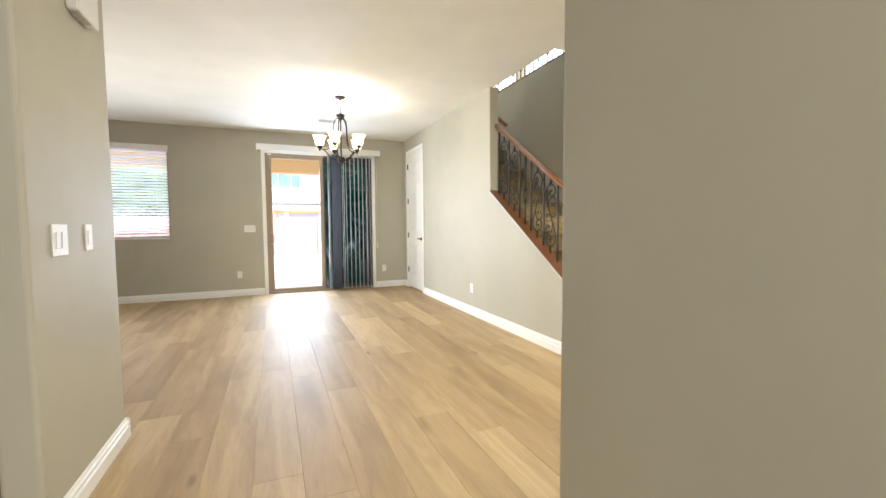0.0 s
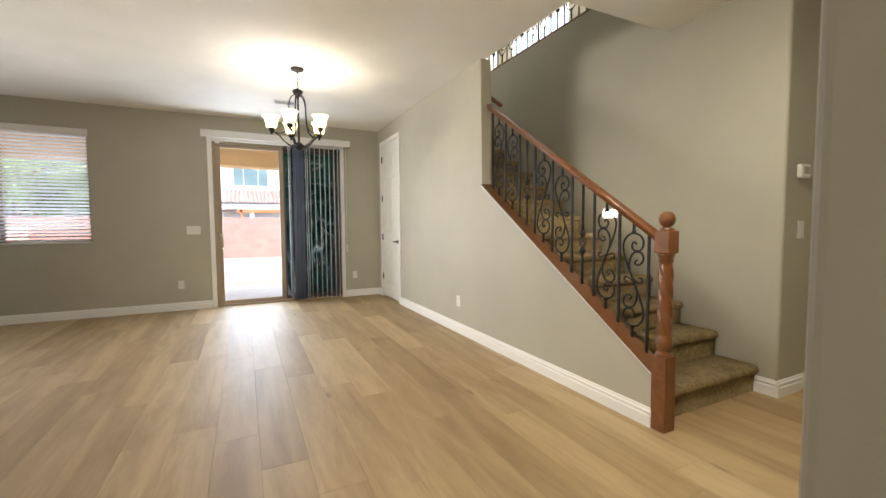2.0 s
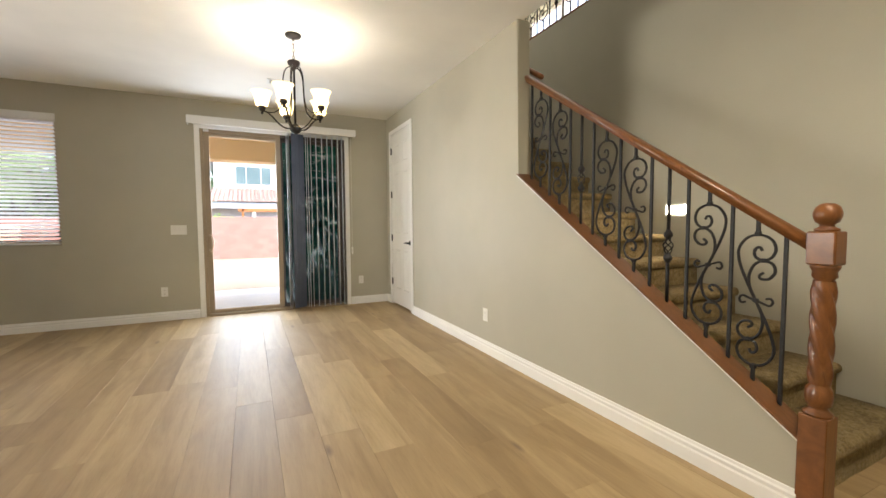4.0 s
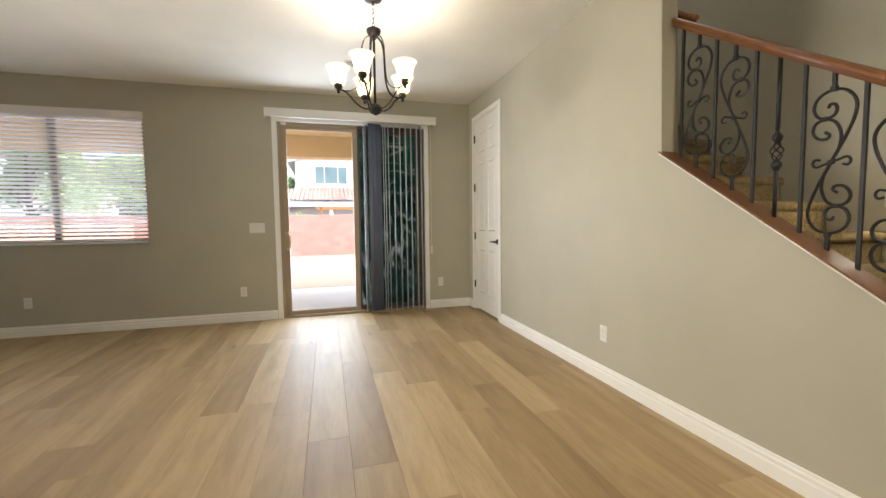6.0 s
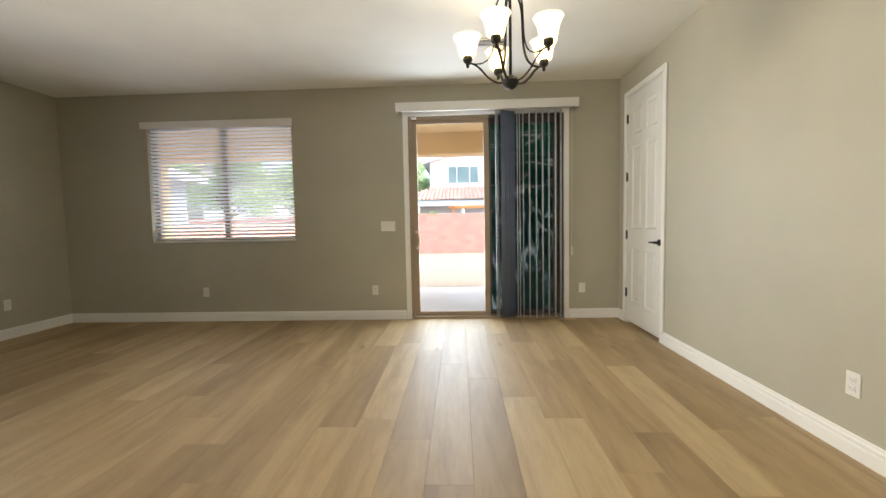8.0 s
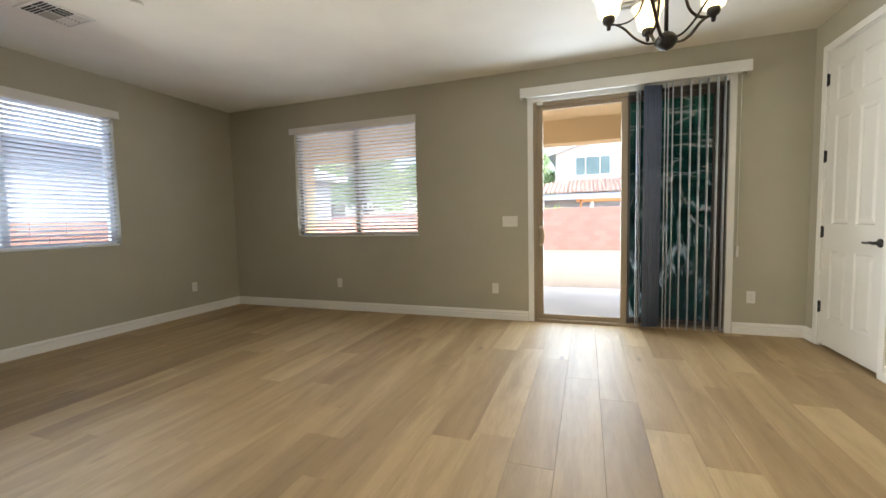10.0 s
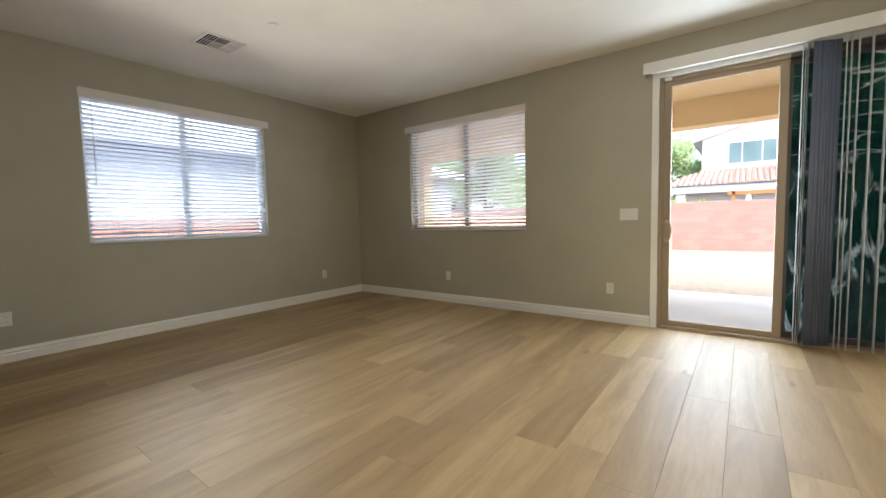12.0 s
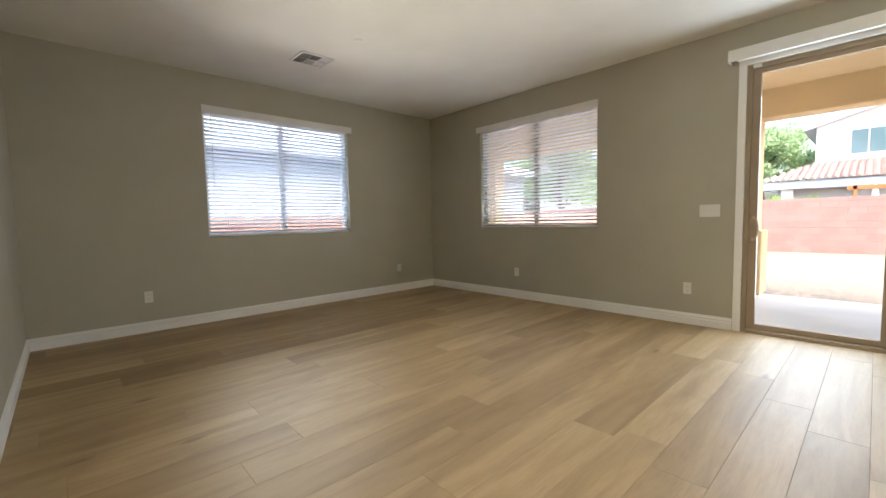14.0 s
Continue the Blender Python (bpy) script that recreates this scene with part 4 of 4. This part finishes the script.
wall_plate("light_switch", pose(3.724, SY, 1.12), "white rocker switch under the thermostat", "switch", w=0.074, h=0.118, kind="rocker")
thermo = thing("thermostat", "white wall thermostat with dark display", "thermostat", at=pose(3.70, SY, 1.511))
part("body", boxes((-0.062, 0.062, -0.03, 0, -0.045, 0.045), bevel=0.01), PLATE, thermo)
part("display", boxes((-0.03, 0.045, -0.0315, -0.0302, -0.02, 0.028)), GREYVENT, thermo, "grey display")
chime = thing("door_chime", "white box chime high on the hall wall", "door chime", at=pose(HW, 2.45, 2.10, 0, 0, 90))
part("body", boxes((-0.10, 0.13, -0.045, 0, -0.01, 0.16), bevel=0.008), PLATE, chime)
# flat grey panel under the white box
part("grille", boxes((-0.08, 0.05, -0.04, -0.006, -0.016, -0.0105)), GREYVENT, chime, "grey underside panel")


# recessed ceiling light of the side hall
down = thing("downlight", "round white recessed ceiling light in the side hall", "downlight", at=pose(1.75, 1.8, H))
bm = bmesh.new()
lathe(bm, [(0.095, 0), (0.095, -0.004), (0.075, -0.008), (0.07, -0.002)], (0, 0, 0), 24, True)
part("trim_ring", bm, PLATE, down, "", True)
bm = bmesh.new()
lathe(bm, [(0.07, -0.003), (0.001, -0.0035)], (0, 0, 0), 24, True)
part("lens", bm, STEPGLOW, down, "glowing lens")

# ---- ceiling vents ----
def ceiling_vent(at, w, d, label, cells):
    v = thing("ceiling_vent", label, "vent", "ceiling vents", at)
    t = 0.022
    part("frame", boxes((-w / 2, w / 2, -d / 2, -d / 2 + t, -0.008, 0), (-w / 2, w / 2, d / 2 - t, d / 2, -0.008, 0), (-w / 2, -w / 2 + t, -d / 2 + t, d / 2 - t, -0.008, 0), (w / 2 - t, w / 2, -d / 2 + t, d / 2 - t, -0.008, 0), bevel=0.002), PLATE, v)
    part("face", boxes((-w / 2 + t, w / 2 - t, -d / 2 + t, d / 2 - t, -0.004, -0.0005)), PLATE, v)
    iw, idp = w - 2 * t, d - 2 * t
    nc, nr = cells
    for a in range(nc):
        for b in range(nr):
            x0, y0 = -iw / 2 + a * iw / nc + 0.006, -idp / 2 + b * idp / nr + 0.004
            x1, y1 = x0 + iw / nc - 0.012, y0 + idp / nr - 0.008
            if b == 1:
                # solid panel on the face, toned for the shade inside the cell
                cell = part("opening", boxes((x0, x1, y0, y1, -0.005, -0.0042)), SLOT if a else GREYVENT, v, "dark or grey panel for the shade in a damper cell")
                for k in range(3):
                    xx = x0 + (k + 0.5) * (x1 - x0) / 3
                    bl = part("blade", boxes((-0.001, 0.001, y0 + 0.002, y1 - 0.002, -0.004, 0.004)), GREYVENT, cell)
                    bl.matrix_basis = pose(xx, 0, -0.009, 0, 20 if a else 60, 0)
                continue
            n = 4
            for k in range(n):
                yy = y0 + (k + 0.5) * (y1 - y0) / n
                hy = (y1 - y0) / n * (0.34 if b == 0 else 0.10)
                # strip set on the solid face, black for the shade inside the slot
                part("slot", boxes((x0, x1 if b == 0 else x0 + 0.02, yy - hy, yy + hy, -0.005, -0.0042)), SLOT, v, "dark strip for the shade in a slot")
                bl = part("blade", boxes((x0, x1, -0.004, 0.004, -0.0007, 0.0007)), PLATE, v)
                bl.matrix_basis = pose(0, yy + (y1 - y0) / n * 0.46, -0.0075, 35, 0, 0)
    return v


ceiling_vent(pose(-3.205, 5.05, H), 0.31, 0.35, "white square ceiling vent with dark slots", (2, 3))
ceiling_vent(pose(0.86, 6.53, H), 0.30, 0.16, "white ceiling vent near the sliding door", (2, 3))
det = thing("smoke_detector", "small flat white round detector on the ceiling", "smoke detector", at=pose(-2.519, 5.171, H))
bm = bmesh.new()
lathe(bm, [(0.042, 0), (0.042, -0.003), (0.037, -0.006), (0.001, -0.0065)])
part("disc", bm, CEIL, det, "", True)

# ---- chandelier ----
CX, CY, DROP = 0.865, 5.29, 0.03
chand = thing("chandelier", "bronze five-arm chandelier with lit frosted glass shades", "chandelier", at=pose(CX, CY, DROP))
bm = bmesh.new()
lathe(bm, [(r, H - DROP + w) for r, w in ((0.065, 0), (0.065, -0.008), (0.058, -0.02), (0.03, -0.03), (0.008, -0.036), (0.006, -0.05))], sides=24)
part("canopy", bm, BRONZE, chand, "", True)
bm = bmesh.new()
k, z = 0, H - DROP - 0.045
while z > 2.505:
    pts = [(0.009 * math.cos(a), 0.0, z - 0.017 + 0.021 * math.sin(a)) for a in [q * math.tau / 12 for q in range(13)]]
    if k % 2:
        pts = [(0, x, zz) for x, _, zz in pts]
    tube(bm, pts, 0.0024, 5)
    z -= 0.031
    k += 1
part("chain", bm, BRONZE, chand, "", True)
bm = bmesh.new()
lathe(bm, [(0.006, 2.52), (0.010, 2.512), (0.048, 2.497), (0.052, 2.489), (0.046, 2.468), (0.026, 2.448), (0.014, 2.44), (0.012, 2.43)], sides=24)
part("top_cup", bm, BRONZE, chand, "", True)
bm = bmesh.new()
tube(bm, [(0, 0, 2.44), (0, 0, 1.95)], 0.009, 10)
part("stem", bm, BRONZE, chand, "", True)
bm = bmesh.new()
lathe(bm, [(0.012, 1.985), (0.03, 1.975), (0.046, 1.957), (0.05, 1.945), (0.046, 1.93), (0.03, 1.912), (0.012, 1.903), (0.002, 1.90)], sides=20)
part("hub", bm, IRON, chand, "dark hub at the bottom", True)
for q in range(5):
    phi = radians(-20 + 72 * q)
    d = Vector((-0.085, -0.996, 0)) * math.cos(phi) + Vector((0.996, -0.085, 0)) * math.sin(phi)
    P = lambda rr, zz: d * rr + Vector((0, 0, zz))
    bm = bmesh.new()
    tube(bm, smooth_line([P(0.012, 2.435), P(0.03, 2.452), P(0.064, 2.43), P(0.084, 2.37), P(0.09, 2.28), P(0.096, 2.18), P(0.118, 2.105), P(0.16, 2.07), P(0.21, 2.066), P(0.242, 2.075)], 5), 0.0075, 6, 0.55)
    tube(bm, smooth_line([P(0.03, 1.945), P(0.08, 1.948), P(0.132, 1.982), P(0.18, 2.037), P(0.22, 2.067), P(0.254, 2.072)], 5), 0.0085, 6, 0.6)
    arm = part("arm", bm, BRONZE, chand, "", True)
    c = P(0.254, 0)
    bm = bmesh.new()
    lathe(bm, [(0.002, 2.045), (0.009, 2.05), (0.011, 2.068), (0.014, 2.074), (0.024, 2.08), (0.029, 2.09), (0.029, 2.112), (0.024, 2.116), (0.012, 2.117)], (c.x, c.y, 0), 16)
    part("socket_cup", bm, IRON, arm, "dark socket cup", True)
    bm = bmesh.new()
    prof = [(0.012, 2.108), (0.036, 2.111), (0.046, 2.119), (0.050, 2.134), (0.053, 2.155), (0.059, 2.180), (0.068, 2.203), (0.078, 2.220), (0.083, 2.227)]
    lathe(bm, prof + [(rr - 0.004, zz + 0.0005) for rr, zz in reversed(prof)], (c.x, c.y, 0), 26, True)
    part("shade", bm, SHADE, arm, "frosted bell glass shade", True)
    bm = bmesh.new()
    lathe(bm, [(0.002, 2.115), (0.012, 2.118), (0.013, 2.135), (0.021, 2.155), (0.024, 2.17), (0.018, 2.188), (0.002, 2.195)], (c.x, c.y, 0), 12)
    bulb = part("bulb", bm, BULB, arm, "", True)
    bulb.visible_shadow = False
    lamp = new("bulb_light", bpy.data.lights.new("bulb_light", 'POINT'))
    lamp.data.energy, lamp.data.color, lamp.data.shadow_soft_size = 1.0, (1.0, 0.96, 0.91), 0.05
    lamp.location = (CX + c.x, CY + c.y, 2.14 + DROP)

# ---- outside: block wall, neighbours, planting ----
bwall = tagged(new("block_wall"), "pink concrete block garden wall with a pilaster", "garden wall", kind="structure")
BW, BH, BY, BZ0 = 0.405, 0.203, 20.2, -0.18
part("core", boxes((-14, 8, BY - 0.018, BY + 0.14, -0.2, BZ0 + 8.4 * BH)), BLOCK, bwall)
part("pilaster", boxes((2.0, 2.42, BY - 0.06, BY + 0.2, -0.2, BZ0 + 8.6 * BH), bevel=0.01), BLOCK, bwall)
full = finish(box(bmesh.new(), -BW / 2 + 0.0025, BW / 2 - 0.0025, 0, 0.05, 0.0025, BH - 0.0025, 0.004, 1), "block", BLOCK)
capm = finish(box(bmesh.new(), -BW / 2 + 0.004, BW / 2 - 0.004, -0.005, 0.16, 0.004, BH * 0.5, 0.004, 1), "cap_block", BLOCK)
for row in range(9):
    for k in range(-26, 20):
        x = k * BW + (BW / 2 if row % 2 else 0)
        if not (-8.6 < x < 4.9) or 1.8 < x < 2.62:
            continue
        ob = new("block" if row < 8 else "cap_block", full if row < 8 else capm)
        ob.parent = bwall
        ob.location = (x, BY - 0.03 + 0.006 * noise.noise((x, row, 1)), BZ0 + row * BH)

side_wall = tagged(new("block_wall_side"), "pink concrete block wall along the side yard", "garden wall", kind="structure")
part("core", boxes((-6.6, -6.45, -4, 20.1, -0.2, 1.22)), BLOCK, side_wall)
for row in range(7):
    for k in range(13, 27):
        ob = new("block", full)
        ob.parent = side_wall
        ob.matrix_basis = pose(-6.42, (k + (0.5 if row % 2 else 0)) * BW, BZ0 + row * BH, 0, 0, 90)


def tile_roof(corner, along, up, n_along, n_up, name, parent, hip=0.0, mat=None):
    """Curved clay tiles in courses: along the eave and up the slope, each tile a half-round of its own."""
    along, up = Vector(along), Vector(up)
    nrm = along.cross(up).normalized()
    verts, faces = [], []
    for j in range(n_up):
        for i in range(int(hip * j), n_along):
            base = Vector(corner) + along * i + up * j
            o = len(verts)
            for e, lift in ((0.0, 0.05), (1.06, 0.01)):
                for q in range(6):
                    a = q / 5
                    verts.append(base + along * a + up * e + nrm * (lift + 0.09 * math.sin(math.pi * a) * (1 if e == 0 else 0.9)))
            for q in range(5):
                faces.append((o + q, o + q + 1, o + 7 + q, o + 6 + q))
            faces.append(tuple(o + q for q in range(5, -1, -1)))
    me = bpy.data.meshes.new(name)
    me.from_pydata([tuple(v) for v in verts], [], faces)
    me.materials.append(mat or TILE)
    ob = new(name, me)
    ob.parent = parent
    return ob


house = thing("neighbour_house", "two-storey white stucco house with clay tile roof", "house")
part("upper_wall", boxes((-1.35, 9.0, 30, 38, 2.0, 5.2)), WHITESTUCCO, house)
part("gable", prism([(-1.35, 5.2), (9.0, 5.2), (3.83, 6.75)], "y", 30, 38), WHITESTUCCO, house)
for side in (1, -1):
    x0, x1 = (-1.8, 3.83) if side > 0 else (9.45, 3.83)
    o = [(x0, 5.02), (x1, 6.72), (x1, 6.92), (x0, 5.22)]
    part("roof_slope", prism(o, "y", 29.6, 38.4), GREYTRIM, house)
win = part("window", boxes((-0.2, 1.9, 29.93, 30.0, 3.68, 4.9)), TRIM, house)
for a, b in ((-0.13, 0.40), (0.46, 1.24), (1.30, 1.83)):
    part("pane", boxes((a, b, 29.90, 29.93, 3.79, 4.85)), FARPANE, win)
# flat wall toned grey for the porch shade, instead of a deep recess
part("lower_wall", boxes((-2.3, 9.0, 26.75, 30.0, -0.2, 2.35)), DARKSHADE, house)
for cx in (-1.95, 3.3, 7.0):
    part("post", boxes((cx - 0.2, cx + 0.2, 26.35, 26.74, -0.2, 2.3), bevel=0.02), WHITESTUCCO, house)
part("fascia", boxes((-2.85, 9.2, 26.2, 26.32, 2.12, 2.46), (-2.85, -2.73, 26.32, 30, 2.12, 2.46), bevel=0.01), GREYTRIM, house)
rise = Vector((0, 3.8, 1.0))
tile_roof((-2.85, 26.15, 2.45), (0.23, 0, 0), tuple(rise / 13), 52, 13, "roof_tiles", house, 0.55)
back = thing("neighbour_house", "white house end with clay tile roof behind the trees", "house")
part("wall", boxes((-17.6, -14.4, 31, 38, -0.2, 5.4)), WHITESTUCCO, back)
tile_roof((-18.0, 30.6, 5.35), (0.3, 0, 0), (0, 0.34, 0.1), 13, 22, "roof_tiles", back)
pergola = thing("pergola", "small orange wooden pergola beyond the wall", "pergola")
part("post", boxes((0.2, 0.3, 23.0, 23.1, -0.2, 2.0)), CEDAR, pergola)
part("post", boxes((2.6, 2.7, 23.0, 23.1, -0.2, 2.0)), CEDAR, pergola)
part("crossbeam", boxes((0.05, 2.85, 23.0, 23.1, 1.85, 2.0), bevel=0.01), CEDAR, pergola)
umb = thing("folded_umbrella", "folded pale umbrella with a red tie", "umbrella", at=pose(0.72, 23.3, -0.16))
bm = bmesh.new()
lathe(bm, [(0.03, 0), (0.03, 1.2), (0.16, 1.22), (0.13, 1.6), (0.07, 2.0), (0.01, 2.25)], (0, 0, 0), 12)
part("canopy", bm, WHITESTUCCO, umb, "", True)
bm = bmesh.new()
lathe(bm, [(0.135, 1.62), (0.135, 1.72), (0.12, 1.74)], (0, 0, 0), 12, True)
part("tie", bm, REDCLOTH, umb, "red tie", True)

# house on the side lot, seen through the side window
side_house = thing("side_house", "pale grey stucco house close beside, with tile roof", "house")
part("wall", boxes((-16, -8.5, -2, 16, -0.2, 2.75)), GREYSTUCCO, side_house)
part("fascia", boxes((-8.12, -8.0, -2.4, 16.4, 2.62, 2.84)), GREYTRIM, side_house)
tile_roof((-8.05, 16.4, 2.84), (0, -0.3, 0), (-0.32, 0, 0.105), 63, 22, "roof_tiles", side_house, mat=PALETILE)


def leaves(bm, centre, radius, count, size, rnd):
    for _ in range(count):
        d = Vector((rnd.gauss(0, 1), rnd.gauss(0, 1), rnd.gauss(0, 0.8))).normalized() * radius * (rnd.random() ** 0.4)
        c = Vector(centre) + d
        a = Vector((rnd.gauss(0, 1), rnd.gauss(0, 1), rnd.gauss(0, 1))).normalized()
        b = a.orthogonal().normalized()
        s = size * rnd.uniform(0.6, 1.3)
        vs = [bm.verts.new(c + p) for p in (a * s, b * s * 0.45, -a * s, -b * s * 0.45)]
        bm.faces.new(vs)


def tree(name, base, height, spread, seed, label, mat):
    rnd = random.Random(seed)
    t = thing(name, label, "tree", at=pose(*base))
    bm = bmesh.new()
    tube(bm, smooth_line([(0, 0, 0), (0.08, 0.05, height * 0.25), (-0.06, 0.1, height * 0.5), (0.05, 0, height * 0.8)]), lambda q: 0.16 - 0.12 * q, 8)
    tips = []
    for k in range(11):
        a, z = rnd.uniform(0, math.tau), height * rnd.uniform(0.25, 0.7)
        tip = Vector((math.cos(a) * spread * rnd.uniform(0.4, 0.9), math.sin(a) * spread * rnd.uniform(0.4, 0.9), z + height * rnd.uniform(0.12, 0.3)))
        tube(bm, smooth_line([(0, 0, z), tip * 0.5 + Vector((0, 0, z * 0.5 + 0.1)), tip]), lambda q: 0.06 - 0.048 * q, 6)
        tips.append(tip)
    part("trunk", bm, BARK, t, "", True)
    bm = bmesh.new()
    for tip in tips + [Vector((rnd.gauss(0, spread * 0.35), rnd.gauss(0, spread * 0.35), height * rnd.uniform(0.55, 1.0))) for _ in range(14)]:
        leaves(bm, tip, spread * rnd.uniform(0.22, 0.42), 260, 0.15, rnd)
    part("crown", bm, mat, t)


tree("tree", (-4.3, 36, -0.16), 6.4, 2.6, 3, "leafy green tree behind the block wall", LEAF)
tree("tree", (-21.0, 34, -0.16), 6.2, 2.6, 17, "leafy green tree behind the block wall", LEAF)
tree("tree", (-8.2, 33, -0.16), 6.0, 2.4, 5, "leafy green tree behind the block wall", LEAF)
tree("tree", (-13.5, 27, -0.16), 6.5, 2.8, 7, "leafy green tree behind the block wall", LEAF)
tree("tree", (-10.8, 31, -0.16), 5.6, 2.7, 11, "leafy green tree behind the block wall", LEAF)
tree("tree", (-6.4, 29.5, -0.16), 5.0, 2.2, 13, "leafy green tree behind the block wall", LEAF)
for k, (x, y) in enumerate(((-2.6, 22.0), (-1.6, 22.3), (-0.7, 22.1))):
    rnd = random.Random(20 + k)
    sh = thing("shrub", "bright green shrub showing over the wall", "shrub", "shrubs", pose(x, y, -0.16))
    bm = bmesh.new()
    for q in range(6):
        tube(bm, [(0, 0, 0), (rnd.uniform(-0.4, 0.4), rnd.uniform(-0.2, 0.2), 1.5)], 0.02, 5)
    part("stems", bm, BARK, sh)
    bm = bmesh.new()
    for q in range(9):
        leaves(bm, (rnd.uniform(-0.55, 0.55), rnd.uniform(-0.3, 0.3), rnd.uniform(0.9, 1.75)), 0.3, 90, 0.07, rnd)
    part("foliage", bm, HEDGE, sh)

# ---- plank floor ----
floor = tagged(new("floor"), "light oak plank floor with varied grain", "floor", kind="structure")
PW, PL = 0.2175, 1.52
KNOWN = {-9: 3.912, -8: 3.612, -7: 4.83, -6: 4.51, -3: 5.10, -2: 4.885, -1: 4.51, 0: 4.205, 1: 5.41, 2: 5.12}
REGIONS = [(XW, XE, YS, YN + 0.02), (HW, 4.1, HC, YS), (-2.2, HE, -2.2, HC)]


def plank_mesh(w, length):
    """One board, its long edges eased."""
    g, e, d = 0.0004, 0.0008, 0.0008
    x0, x1, y0, y1 = -w / 2 + g, w / 2 - g, -length / 2 + g, length / 2 - g
    vs = [(x0, y0, -0.008), (x1, y0, -0.008), (x1, y1, -0.008), (x0, y1, -0.008), (x0, y0, -d), (x1, y0, -d), (x1, y1, -d), (x0, y1, -d),
          (x0 + e, y0 + e, 0), (x1 - e, y0 + e, 0), (x1 - e, y1 - e, 0), (x0 + e, y1 - e, 0)]
    fs = [(8, 9, 10, 11)] + [(a, (a + 1) % 4, 4 + (a + 1) % 4, 4 + a) for a in range(4)] + [(4 + a, 4 + (a + 1) % 4, 8 + (a + 1) % 4, 8 + a) for a in range(4)]
    me = bpy.data.meshes.new("plank")
    me.from_pydata(vs, [], fs)
    me.materials.append(PLANK)
    return me


made = {}
rnd = random.Random(12)
for i in range(math.floor((XW - 0.592) / PW), math.ceil((4.1 - 0.592) / PW)):
    xa, xb = 0.592 + i * PW, 0.592 + (i + 1) * PW
    mid = (xa + xb) / 2
    lo, hi = None, None
    for x0, x1, y0, y1 in REGIONS:
        if xb > x0 + 0.001 and xa < x1 - 0.001 and mid > x0 - PW / 2 and mid < x1 + PW / 2:
            lo, hi = (y0, y1) if lo is None else (min(lo, y0), max(hi, y1))
    if lo is None:
        continue
    start = KNOWN.get(i, lo + (0.37 * i) % 1 * PL + rnd.uniform(0, 0.5))
    while start > lo:
        start -= PL
    y = start
    while y < hi:
        a, b = max(y, lo), min(y + PL, hi)
        if b - a > 0.02:
            wa, wb = max(xa, XW - 0.01), xb
            key = (round(wb - wa, 4), round(b - a, 3))
            if key not in made:
                made[key] = plank_mesh(*key)
            ob = new("plank", made[key])
            ob.parent = floor
            ob.location = ((wa + wb) / 2, (a + b) / 2, 0)
        y += PL
